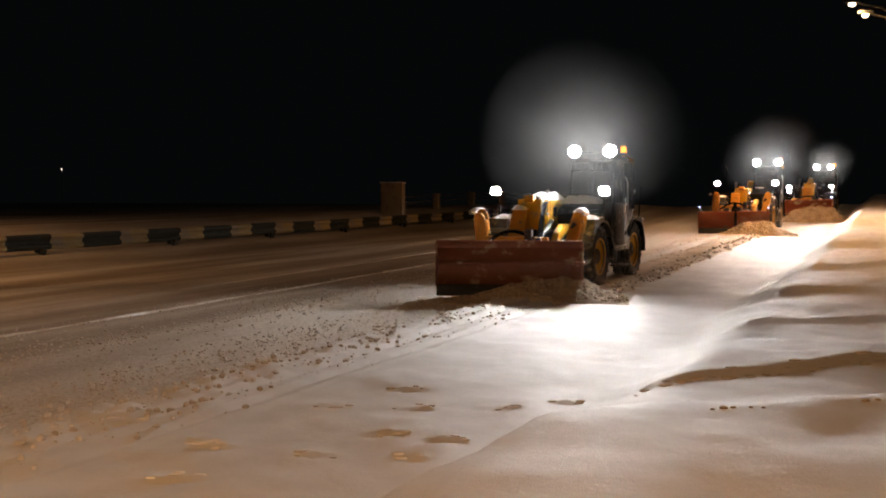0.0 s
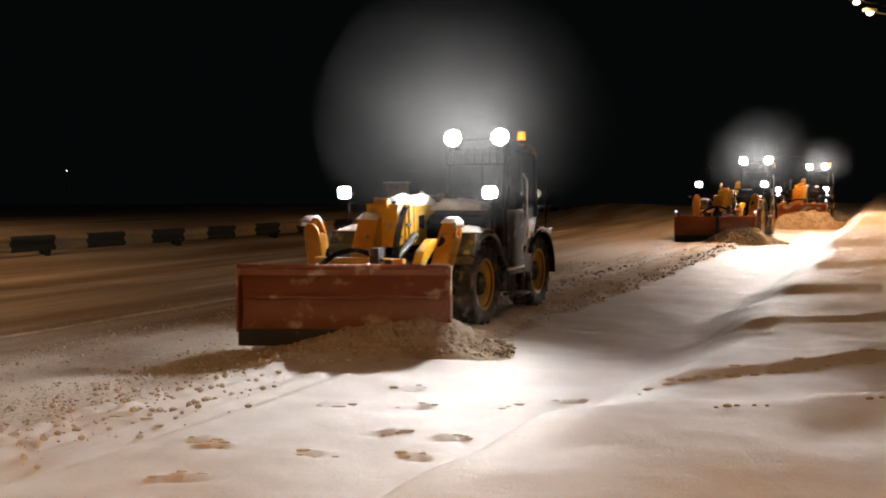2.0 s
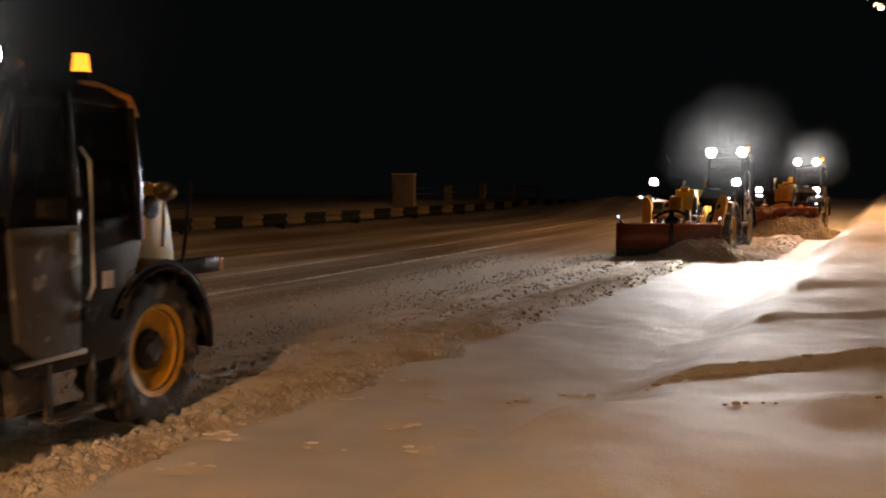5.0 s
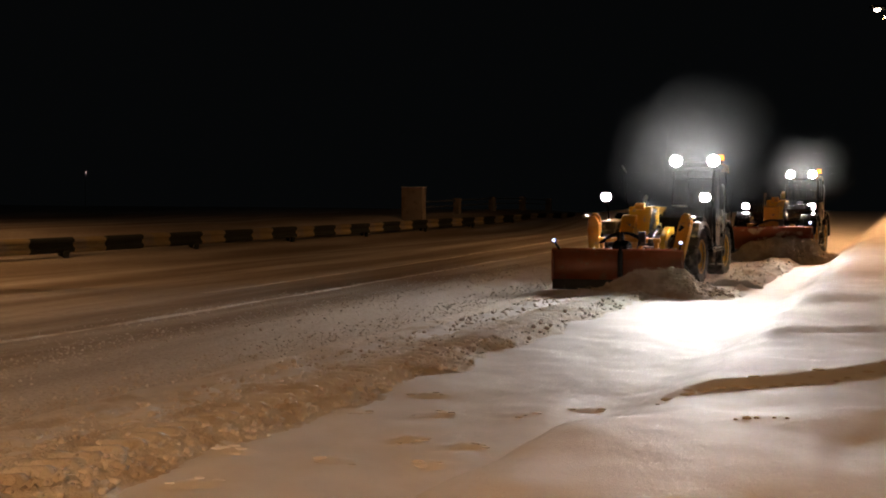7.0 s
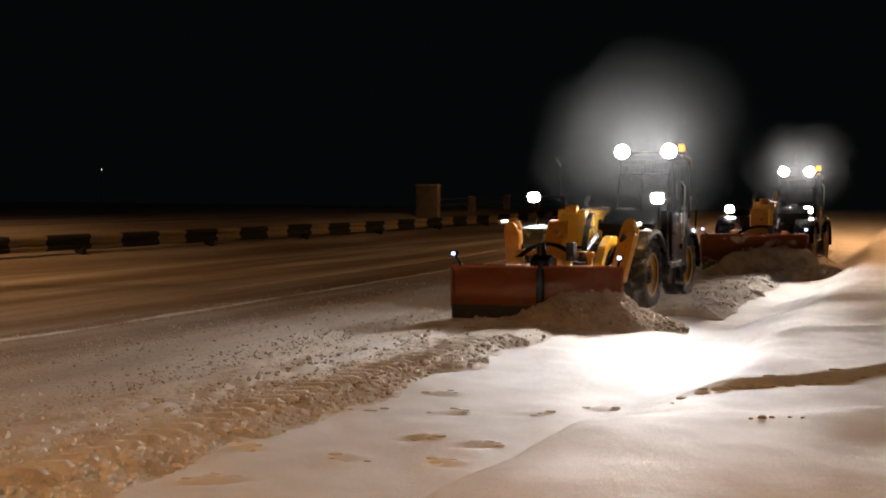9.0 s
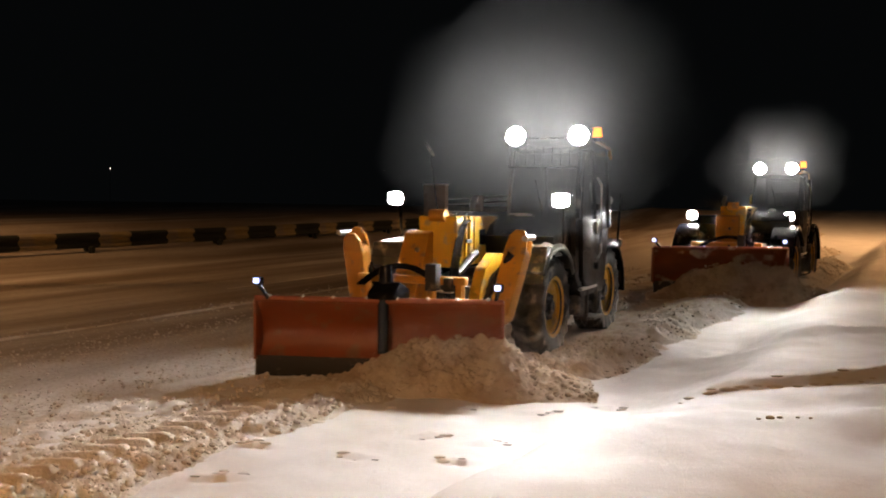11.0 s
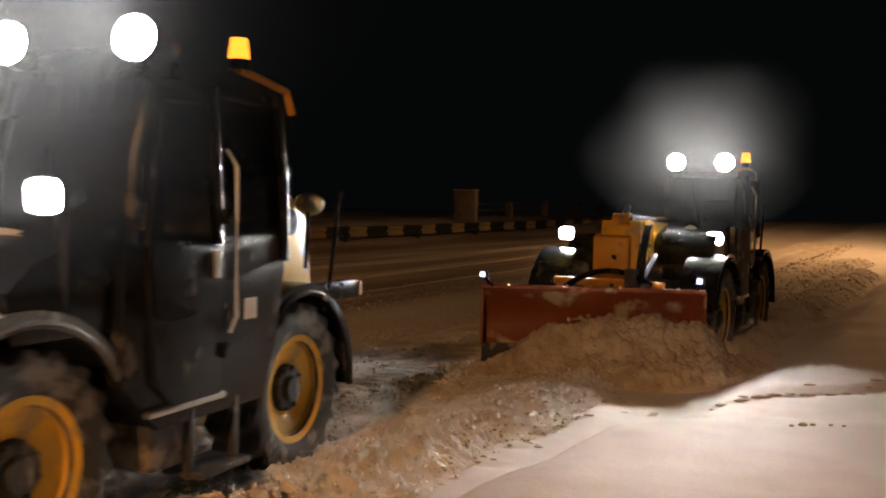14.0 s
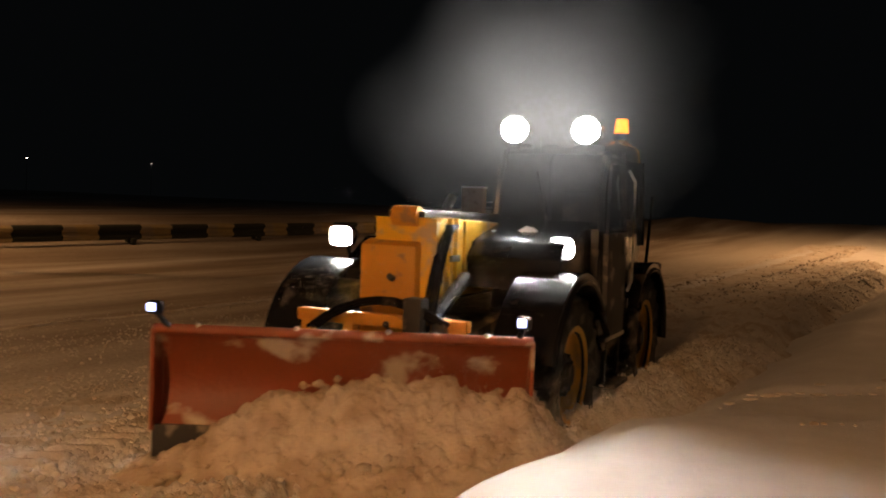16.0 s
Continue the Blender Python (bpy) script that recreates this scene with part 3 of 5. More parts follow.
    for i in range(7 if guard else 0):
        x = cx0 + (cx1 - cx0) * (0.12 + 0.76 * i / 6)
        part("guard_bar", tube(B(), [(x, yf + 0.03, zr - 0.32), (x, yf - 0.0, zr - 0.04), (x, yf - 0.18, zr + 0.07)], 0.010, 6), BLACK, guard)
    # glazing
    def pane(name, pts):
        bm = B()
        f = bm.faces.new([bm.verts.new(p) for p in pts])
        e = bmesh.ops.solidify(bm, geom=[f], thickness=0.006)
        ob = part(name, bm, CAB_GLASS, root, "dark tinted glass", smooth=False)
        ob.visible_shadow = False
        return ob
    pane("windscreen", [(cx0, yf, 1.78), (cx1, yf, 1.78), (cx1 + 0.03, yf - 0.15, zr - 0.14), (cx0 - 0.03, yf - 0.15, zr - 0.14)])
    pane("side_window", [(cx0, yf - 0.02, 1.78), (cx0, yb, 1.78), (cx0 - 0.02, yb + 0.1, zr - 0.14), (cx0 - 0.02, yf - 0.16, zr - 0.14)])
    pane("quarter_window", [(cx1 - 0.004, yf - 0.86, 1.5), (cx1 - 0.004, yb + 0.02, 1.62), (cx1 + 0.02, yb + 0.12, zr - 0.16), (cx1 + 0.02, yf - 0.76, zr - 0.14)])
    pane("rear_window", [(cx0, yb, 1.78), (cx1, yb, 1.78), (cx1 + 0.03, yb + 0.1, zr - 0.16), (cx0 - 0.03, yb + 0.1, zr - 0.16)])
    # seat and wheel behind the glass
    bm = B()
    box(bm, ((cx0 + cx1) / 2, yb + 0.55, 1.35), (0.5, 0.5, 0.16), (0, 0, 0), 0.05)
    box(bm, ((cx0 + cx1) / 2, yb + 0.30, 1.75), (0.48, 0.14, 0.75), (8, 0, 0), 0.05)
    part("seat", bm, DARK, root, "dark cab seat")
    # door
    door = part("cab_door", prism(B(), [(yf - 0.10, 1.74), (yf - 0.16, 0.98), (yf - 0.35, 0.84), (yf - 0.78, 0.84), (yf - 0.80, 1.74)], cx1 - 0.045, cx1 + 0.01), v["door"], root, "lower cab door panel")
    part("door_frame", tube(B(), [(cx1 - 0.03, yf - 0.10, 1.74), (cx1 - 0.01, yf - 0.20, 2.3), (cx1 + 0.02, yf - 0.26, zr - 0.2), (cx1 + 0.02, yf - 0.70, zr - 0.18), (cx1 - 0.02, yf - 0.79, 1.74)], 0.022, 6), BLACK, door)
    dp = pane("door_window", [(cx1 - 0.022, yf - 0.13, 1.76), (cx1 - 0.022, yf - 0.78, 1.76), (cx1 + 0.012, yf - 0.70, zr - 0.2), (cx1 + 0.012, yf - 0.27, zr - 0.22)])
    dp.parent = door
    part("door_handle", box(B(), (cx1 - 0.06, yf - 0.70, 1.62), (0.03, 0.05, 0.16)), STEEL, door, "bright door handle")
    for z in (1.1, 1.9):
        part("hinge", box(B(), (cx1 - 0.05, yf - 0.81, z), (0.05, 0.07, 0.09)), BLACK, door)
    part("door_sill", box(B(), (cx1 - 0.02, yf - 0.48, 0.83), (0.06, 0.72, 0.04)), STEEL, root, "bright worn sill")
    # step and tank between the wheels
    bm = B()
    box(bm, (cx1 + 0.05, -1.45, 0.40), (0.30, 0.50, 0.04))
    for y in (-1.22, -1.68):
        box(bm, (cx1 + 0.02, y, 0.58), (0.05, 0.05, 0.42))
    part("step", bm, DARK, root, "dark cab step")
    part("battery_box", box(B(), (cx1 + 0.28, -1.1, 0.68), (0.5, 0.42, 0.42), (0, 0, 0), 0.03), DARK, root, "dirty box between the wheels")
    # cowl before the windscreen
    part("cowl", prism(B(), [(yf + 0.06, 1.84), (yf + 0.06, 1.3), (0.08, 1.3), (0.12, 1.55), (-0.05, 1.68)], cx1 + 0.06, -0.10), BLACK, root, "black cowl before the windscreen")
    # engine pod on the other side of the boom
    part("engine_cover", prism(B(), [(-0.55, 1.02), (-0.45, 1.45), (-0.75, 1.62), (-2.35, 1.58), (-2.6, 1.35), (-2.5, 0.75), (-0.8, 0.75)], 0.50, 1.10), BLACK, root, "black engine cover")
    part("exhaust", tube(B(), [(0.62, -1.5, 1.6), (0.62, -1.5, 1.9), (0.62, -1.62, 2.0)], 0.045, 10), STEEL, root, "short exhaust pipe")
    # boom: fixed box, inner box, head
    bx, bw = v["boom_x"], 0.42
    yb0, zt = v["boom_front"], v["boom_top"]
    boom = part("boom", prism(B(), [(yb0 - 0.25, zt), (yb0, zt - 0.06), (yb0, zt - 0.52), (yb0 - 0.3, zt - 0.60), (-3.0, 1.25), (-3.15, 1.62), (-2.7, 1.72)], bx - bw / 2, bx + bw / 2, 0.02), YELLOW, root, "yellow telescopic boom")
    bm = B()
    box(bm, (bx, yb0 - 0.62, zt - 0.30), (bw + 0.03, 0.04, 0.56), (0, 0, 0), 0.008)
    box(bm, (bx, yb0 - 0.12, zt - 0.30), (bw + 0.05, 0.14, 0.54), (0, 0, 0), 0.015)
    part("boom_collar", bm, YELLOW, boom)
    for dy in (0.02, 0.30, 0.42):
        part("collar_rib", box(B(), (bx, yb0 - dy, zt - 0.30), (bw + 0.07, 0.03, 0.60), (0, 0, 0), 0.008), YELLOW, boom)
    part("top_cover", box(B(), (bx, -0.25, zt - 0.005), (0.30, 2.1, 0.05), (1.6, 0, 0), 0.02), BLACK, boom, "black cover along the boom top")
    for dz in (0.14, 0.30, 0.46):
        part("bolt", ball(B(), (bx - bw / 2 - 0.03, yb0 - 0.12, zt - dz), 0.022, 1), DARK, boom)
    part("latch", box(B(), (bx - bw / 2 - 0.035, yb0 - 0.36, zt - 0.30), (0.03, 0.16, 0.05), (0, 0, 0), 0.01), GREY_PANEL, boom)
    for x in (bx - 0.10, bx, bx + 0.09):
        part("hydraulic_pipe", tube(B(), [(x, yb0 - 0.15, zt + 0.02), (x, yb0 - 0.6, zt + 0.035), (x, -1.6, zt - 0.01)], 0.022, 6), BLACK, boom, "black pipe along the boom top")
    bm = B()
    rod(bm, (bx - 0.1, yb0 - 0.02, zt + 0.01), (bx + 0.1, yb0 - 0.02, zt + 0.01), 0.075, seg=16)
    part("boom_pivot", bm, YELLOW_WORN, boom)
    sign = part("boom_mark", prism(B(), [(yb0 - 0.78, zt - 0.18), (yb0 - 0.78, zt - 0.36), (yb0 - 0.98, zt - 0.38), (yb0 - 0.98, zt - 0.17)], bx - bw / 2 - 0.006, bx - bw / 2 - 0.001, 0), BLACK, boom, "black badge shape on the boom side")
    # drop head with its wide plate
    hx0, hx1 = v["head"]
    hk = v["hitch"]
    head = part("boom_head", prism(B(), [(yb0 - 0.04, zt - 0.16), (yb0 + 0.10, zt - 0.20), (yb0 + hk - 0.07, 0.92), (yb0 + hk - 0.13, 0.66), (yb0 + hk - 0.43, 0.66), (yb0 - 0.20, zt - 0.5)], hx0, hx1, 0.02), YELLOW_WORN, root, "dusty ochre boom head plate")
    for i, yy in enumerate((0.10 + 0.18 * hk, 0.09 + 0.49 * hk)):
        part("bolt", rod(B(), ((hx0 + hx1) / 2 - 0.06, yb0 + yy, 1.40 - 0.34 * i), ((hx0 + hx1) / 2 - 0.06, yb0 + yy + 0.05, 1.42 - 0.34 * i), 0.025, seg=8), DARK, head)
    part("tilt_cylinder", rod(rod(B(), (bx - 0.28, yb0 - 0.5, zt - 0.45), (bx - 0.28, yb0 + 0.1, 1.12), 0.055), (bx - 0.28, yb0 + 0.1, 1.12), (bx - 0.26, yb0 + min(0.36, hk), 0.86), 0.03), BLACK, root, "dark tilt cylinder")
    for k in range(4):
        part("hose", tube(B(), arc((bx - 0.22 - 0.03 * k, yb0 - 0.25, zt - 0.05), (bx - 0.26 - 0.03 * k, yb0 + 0.28, 0.95), 0.16 + 0.02 * k), 0.013, 6), BLACK, root, "black hydraulic hose")
    for k in range(3):
        part("hose", tube(B(), arc((hx1 + 0.25 + 0.04 * k, yb0 + hk + 0.11, 1.02), (hx0 - 0.25 - 0.05 * k, yb0 + hk + 0.11, 1.12), 0.16 + 0.02 * k), 0.015, 6), BLACK, root, "black hydraulic hose")
    # yellow curved front arm beside the head
    if v["legs"]:
        part("front_arm", prism(B(), [(0.30, 1.34), (0.62, 1.36), (0.95, 1.20), (1.14, 0.92), (1.16, 0.60), (1.02, 0.60), (0.98, 0.88), (0.82, 1.08), (0.55, 1.18), (0.30, 1.18)], -0.58, -0.44, 0.02), YELLOW, root, "curved yellow frame arm")
    # quick-hitch frame between the head and the blade
    bp0, bp1 = v["blade"]
    mid = ((bp0[0] + bp1[0]) / 2, (bp0[1] + bp1[1]) / 2)
    bm = B()
    yh = yb0 + hk
    box(bm, (0.05, yh, 1.10), (1.35, 0.10, 0.09))
    box(bm, (0.05, yh, 0.45), (1.35, 0.10, 0.10))
    for x in (-0.55, -0.2, 0.3, 0.65):
        box(bm, (x, yh, 0.78), (0.08, 0.10, 0.66))
    part("carriage", bm, YELLOW_WORN, root, "ochre quick-hitch frame")
    bm = B()
    for x in (-0.4, 0.45):
        tube(bm, [(x, yh, 0.5), (mid[0] + x * 0.6 + 0.25, mid[1] - 0.5, 0.55)], 0.06, 8)
    box(bm, (mid[0] + 0.15, mid[1] - 0.40, 0.62), (0.9, 0.10, 0.35), (0, 0, 20), 0.02)
    part("push_frame", bm, DARK, root, "dark push frame behind the blade")
    part("valve_block", box(box(B(), (-0.26, yh + 0.1, 1.14), (0.14, 0.14, 0.30)), (-0.44, yh + 0.06, 1.06), (0.10, 0.12, 0.16)), DARK, root, "dark hydraulic valve block")
    # blade
    z0, z1 = v["blade_z"]
    if v["hinge"]:
        h = v["hinge"]
        left = blade_part("blade", bp0, h, z0, z1, v["paint"], root, "orange-red plough wing")
        right = blade_part("blade", h, bp1, z0, z1, v["paint"], root, "orange-red plough wing")
        bm = B()
        rod(bm, (h[0], h[1] + 0.0, z0 + 0.1), (h[0], h[1] + 0.0, z1 + 0.05), 0.06, seg=16)
        prism(bm, [(h[1] + 0.10, z1 + 0.02), (h[1] + 0.06, z1 + 0.10), (h[1] - 0.10, z1 + 0.20), (h[1] - 0.32, z1 + 0.12), (h[1] - 0.34, z1 + 0.0)], h[0] - 0.16, h[0] + 0.16, 0.03)
        rod(bm, (h[0] + 0.04, h[1] - 0.14, z1 + 0.10), (h[0] + 0.05, h[1] - 0.16, z1 + 0.36), 0.09, 0.07, 12)
        part("blade_hinge", bm, BLACK, root, "black centre hinge of the plough")
    else:
        left = right = blade_part("blade", bp0, bp1, z0, z1, v["paint"], root, v["blade_label"])
    if v["marks"]:
        for b, (x, y, z), bl in zip((0, 1), v["marks"], (left, right)):
            part("marker_stalk", tube(B(), [(x + (-0.10 if b == 0 else 0.05), y - 0.04, z1), (x, y, z - 0.02)], 0.022, 8), BLACK, bl, "dark marker stalk")
            mk = part("marker_lamp", box(B(), (x, y, z), (0.10, 0.07, 0.09), (0, 0, 0), 0.02), BLACK, bl, "small bluish marker lamp")
            part("lens", box(B(), (x, y + 0.04, z + 0.005), (0.06, 0.03, 0.055), (0, 0, 0), 0.012), MARK_LAMP, mk)
    if v["front_rib"]:
        e0, e1 = Vector(bp0), Vector(bp1)
        ang = math.degrees(math.atan2((e1 - e0).y, (e1 - e0).x))
        m2 = (e0 + e1) / 2
        for z, hh, dy in ((z1 - 0.05, 0.12, 0.0), (z0 + 0.52 * (z1 - z0), 0.05, -0.16)):
            part("front_rib", box(B(), (m2.x, m2.y + dy, z), ((e1 - e0).length, 0.06, hh), (0, 0, ang), 0.015), v["paint"], left)
    part("decal", box(B(), (cx1 - 0.006, yf - 1.15, 1.32), (0.006, 0.13, 0.13), (0, 0, 0), 0), GREY_DECAL, root, "small pale sticker", smooth=False)
    part("grab_rail", tube(B(), [(cx1 - 0.05, yf - 0.86, 1.2), (cx1 - 0.08, yf - 0.88, 1.3), (cx1 - 0.08, yf - 0.86, 2.2), (cx1 - 0.03, yf - 0.82, 2.3)], 0.014, 6), STEEL, root, "bright grab rail")
    part("wiper", tube(B(), [((cx0 + cx1) / 2, yf + 0.02, 1.82), ((cx0 + cx1) / 2 + 0.12, yf - 0.04, 2.25)], 0.01, 6), BLACK, root)
    # stabiliser legs folded up before the wheels
    if v["legs"]:
        for sx in (-1, 1):
            bm = prism(B(), [(-0.11, 0.40), (0.11, 0.40), (0.13, 0.34), (0.12, -0.42), (0.0, -0.52), (-0.12, -0.42), (-0.13, 0.34)], -0.105, 0.105, 0.015)
            for ear in (-0.085, 0.085):
                prism(bm, [(-0.13, 0.36), (0.13, 0.36), (0.11, 0.52), (0.05, 0.60), (-0.05, 0.60), (-0.11, 0.52)], ear - 0.022, ear + 0.022, 0.012)
            bmesh.ops.transform(bm, matrix=pose(sx * 0.97, 1.20, 1.08, -6, sx * 24, 90), verts=bm.verts[:])
            leg = part("stabiliser_leg", bm, YELLOW_WORN, root, "folded ochre stabiliser leg")
            part("leg_pin", rod(B(), (sx * 1.19, 1.06, 1.58), (sx * 1.19, 1.34, 1.58), 0.035), STEEL, leg, "bright worn pin")
            part("leg_cylinder", rod(rod(B(), (sx * 0.98, 1.16, 1.40), (sx * 0.72, 1.20, 0.95), 0.055), (sx * 0.72, 1.20, 0.95), (sx * 0.60, 1.22, 0.70), 0.033), BLACK, leg, "black leg cylinder")
    # lamps
    rc, ra, ry, rz = v["roof_lamps"]
    for s in (-1, 1):
        lamp(root, (-(rc + s * ra), ry, rz), v["lamp_r"], v["lamps"][0], "roof_lamp", -4, hood=0.15)
        part("lamp_bracket", tube(B(), [(-(rc + s * ra) - 0.11, ry - 0.06, rz - 0.09), (-(rc + s * ra) - 0.11, ry - 0.10, rz - 0.17), (-(rc + s * ra) + 0.11, ry - 0.10, rz - 0.17), (-(rc + s * ra) + 0.11, ry - 0.06, rz - 0.09)], 0.012, 6), BLACK, root)
    la, ly, lz = v["head_lamps"]
    for s in (-1, 1):
        lamp(root, (s * la, ly, lz), v["head_r"], v["lamps"][1], "head_lamp", 2, True, 0.085)
        part("lamp_stalk", tube(B(), [(s * la, ly - 0.06, lz - 0.08), (s * la * 0.98, ly - 0.08, 1.40)], 0.022, 8), BLACK, root, "thin lamp stalk")
    bxp, byp, bzp = v["beacon"]
    beacon = part("beacon", rod(B(), (bxp, byp, bzp - 0.10), (bxp, byp, bzp - 0.04), 0.075), BLACK, root, "rotating beacon on the cab roof")
    bm = rod(B(), (bxp, byp, bzp - 0.05), (bxp, byp, bzp + 0.09), 0.068, 0.052, 18)
    part("lens", bm, AMBER_LAMP, beacon, "glowing amber dome")
    part("beacon_arm", tube(B(), [(bxp, byp, bzp - 0.10), (bxp + 0.02, byp - 0.25, bzp - 0.12), (bxp - 0.03, byp - 0.52, bzp - 0.18), (bxp - 0.03, byp - 0.60, bzp - 0.32)], 0.028, 8), YELLOW_WORN, root, "bent bar at the roof edge")
    # rear: boom pivot tower, bumper arms, tail lamps, round mirror
    part("boom_tower", prism(B(), [(-2.5, 1.0), (-2.55, 1.6), (-2.72, 2.0), (-2.95, 2.06), (-3.2, 1.9), (-3.3, 1.5), (-3.35, 1.0)], -0.80, 0.30, 0.03), YELLOW, root, "yellow boom pivot tower")
    part("pivot_pin", rod(B(), (-0.84, -2.92, 1.84), (-0.78, -2.92, 1.84), 0.10), DARK, root)
    part("counterweight", box(B(), (0, -3.5, 0.95), (1.5, 0.35, 0.6), (0, 0, 0), 0.05), YELLOW_WORN, root, "ochre counterweight")
    for sx in (-1, 1):
        arm = part("tail_arm", box(B(), (sx * 0.95, -3.42, 1.30), (0.12, 0.62, 0.14), (0, 0, 0), 0.02), BLACK, root, "black tail-lamp arm")
        part("tail_lamp", box(B(), (sx * 0.95, -3.75, 1.30), (0.14, 0.05, 0.12), (0, 0, 0), 0.01), TAIL_LENS, arm, "pale tail lamp")
    mir = part("round_mirror", ball(B(), (cx1 + 0.28, -3.05, 1.98), 0.125, 3, (1, 0.4, 0.7)), STEEL, root, "round convex rear mirror")
    part("mirror_arm", tube(B(), [(cx1 + 0.28, -3.03, 1.93), (cx1 + 0.27, -3.0, 1.7), (cx1 + 0.25, -2.95, 1.5)], 0.016, 6), BLACK, mir)
    part("antenna", tube(B(), [(cx1 + 0.05, -2.95, 1.35), (cx1 + 0.04, -3.08, 2.08)], 0.018, 6), BLACK, root, "thin rod at the rear")
    # side mirror near the windscreen
    if v["mirror"]:
        mx, my, mz = v["mirror"]
        part("side_mirror", box(B(), (mx, my, mz), (0.03, 0.10, 0.20), (25, 35, 10), 0.012), GREY_PANEL, root, "small dark side mirror")
        part("mirror_bracket", tube(B(), [(mx, my - 0.02, mz - 0.08), (mx + 0.03, my - 0.3, 1.9), (mx - 0.02, my - 0.6, 1.55)], 0.012, 6), BLACK, root)
    # lying snow
    for i, (c, s, am) in enumerate(v["snow"]):
        snow_cap("lying_snow", root, c, s, 3.0 * i + v["seed"], "white snow lying on a ledge", am)
    return root, wheels


WHEEL_MESHES = {}
GREY_DECAL = mat("pale sticker", (0.6, 0.5, 0.4), 0.5, vary=0.1)
TAIL_LENS = mat("pale tail lens", (0.75, 0.55, 0.4), 0.2, vary=0.05)
MACHINE_A = dict(halo_scale=1.3, steam=False, lamps=(WHITE_LAMP, WARM_LAMP), hitch=0.55, front_rib=True, mirror=None, label="yellow and black telehandler pushing a worn red-brown plough blade", legs=True, cab=(0.22, 1.16), roof=2.76, cab_front=-0.72, door=GREY_PANEL,
                 boom_x=-0.02, boom_front=1.15, boom_top=1.86, head=(-0.02, 0.30), blade=((1.18, 2.89), (-1.40, 1.98)), blade_z=(0.24, 1.08), hinge=None, marks=None, paint=RED_WORN,
                 blade_label="worn red-brown plough blade with stuck snow", roof_lamps=(0.69, 0.39, -0.90, 2.84), lamp_r=0.12, head_lamps=(1.20, -0.07, 2.02), head_r=0.10, beacon=(-1.12, -1.65, 2.88), seed=1.0,
                 snow=[((-0.02, 0.30, 1.84), (0.42, 1.35, 0.17), 0.95), ((-0.94, 0.05, 1.45), (0.42, 0.5, 0.09), 0.8), ((0.94, 0.05, 1.45), (0.42, 0.5, 0.09), 0.8), ((-0.62, -0.30, 1.76), (0.85, 0.55, 0.18), 0.8), ((1.10, 1.18, 1.62), (0.24, 0.26, 0.10), 0.9), ((0.14, 1.22, 1.66), (0.30, 0.20, 0.10), 0.9), ((-1.10, 1.18, 1.62), (0.24, 0.26, 0.08), 0.8)])
MACHINE_B = dict(halo_scale=1.15, steam=False, lamps=(WHITE_LAMP, WARM_LAMP), hitch=0.55, front_rib=False, mirror=(0.86, -0.56, 2.66), label="yellow and black telehandler pushing a hinged orange-red plough", legs=True, cab=(0.26, 1.20), roof=2.74, cab_front=-0.66, door=BLACK,
                 boom_x=-0.02, boom_front=1.10, boom_top=1.80, head=(0.04, 0.36), blade=((1.34, 2.84), (-1.20, 2.02)), blade_z=(0.27, 0.93), hinge=(-0.01, 2.46), marks=[(1.28, 2.88, 1.12), (-1.18, 2.10, 1.09)], paint=RED_BLADE,
                 blade_label="hinged orange-red plough", roof_lamps=(0.76, 0.43, -0.83, 2.82), lamp_r=0.12, head_lamps=(1.15, -0.18, 2.00), head_r=0.10, beacon=(-1.16, -1.70, 2.90), seed=5.0,
                 snow=[((-0.45, -0.50, 1.79), (0.5, 0.16, 0.035), 0.6), ((-0.80, -0.12, 1.66), (0.4, 0.18, 0.03), 0.5), ((0.94, 0.05, 1.45), (0.42, 0.5, 0.05), 0.6), ((-0.94, 0.05, 1.45), (0.42, 0.45, 0.04), 0.5), ((-0.30, 1.62, 0.99), (0.3, 0.08, 0.03), 0.5)])
MACHINE_C = dict(halo_scale=0.85, steam=True, lamps=(WEAK_LAMP, WEAK_HEAD), hitch=0.15, front_rib=False, mirror=None, label="yellow and black telehandler pushing a straight orange-red plough blade", legs=False, cab=(0.12, 1.06), roof=2.54, cab_front=-0.85, door=GREY_PANEL,
                 boom_x=-0.04, boom_front=0.80, boom_top=1.84, head=(-0.17, 0.27), blade=((1.18, 2.04), (-1.12, 1.05)), blade_z=(0.38, 1.06), hinge=None, marks=[(1.16, 2.06, 1.20), (-1.08, 1.13, 1.19)], paint=RED_SNOWY,
                 blade_label="straight orange-red plough blade with stuck snow", roof_lamps=(0.54, 0.32, -1.11, 2.60), lamp_r=0.11, head_lamps=(0.96, -0.12, 1.64), head_r=0.095, beacon=(-0.98, -1.75, 2.68), seed=9.0,
                 snow=[((-0.50, -0.45, 1.74), (0.4, 0.3, 0.05), 0.4)])
machine_a, wheels_a = telehandler(MACHINE_A)
machine_b, wheels_b = telehandler(MACHINE_B)
machine_c, wheels_c = telehandler(MACHINE_C)


# ---- snow rolling before each blade: a heap that travels with its machine ----
def pebble(verts, faces, c, r, rnd):
    """One irregular lump of snow: twelve corners, twenty faces."""
    k = len(verts)
    sx, sy, sz = r * rnd.uniform(0.8, 1.4), r * rnd.uniform(0.7, 1.2), r * rnd.uniform(0.6, 1.0)
    a = rnd.uniform(0, 6.28)
    ca, sa = math.cos(a), math.sin(a)
    for x, y, z in ICO_CORNERS:
        q = rnd.uniform(0.78, 1.18)
        x, y, z = x * sx * q, y * sy * q, z * sz * q
        verts.append((c[0] + ca * x - sa * y, c[1] + sa * x + ca * y, c[2] + z))
    faces += [(k + p, k + q, k + w) for p, q, w in ICO_FACES]


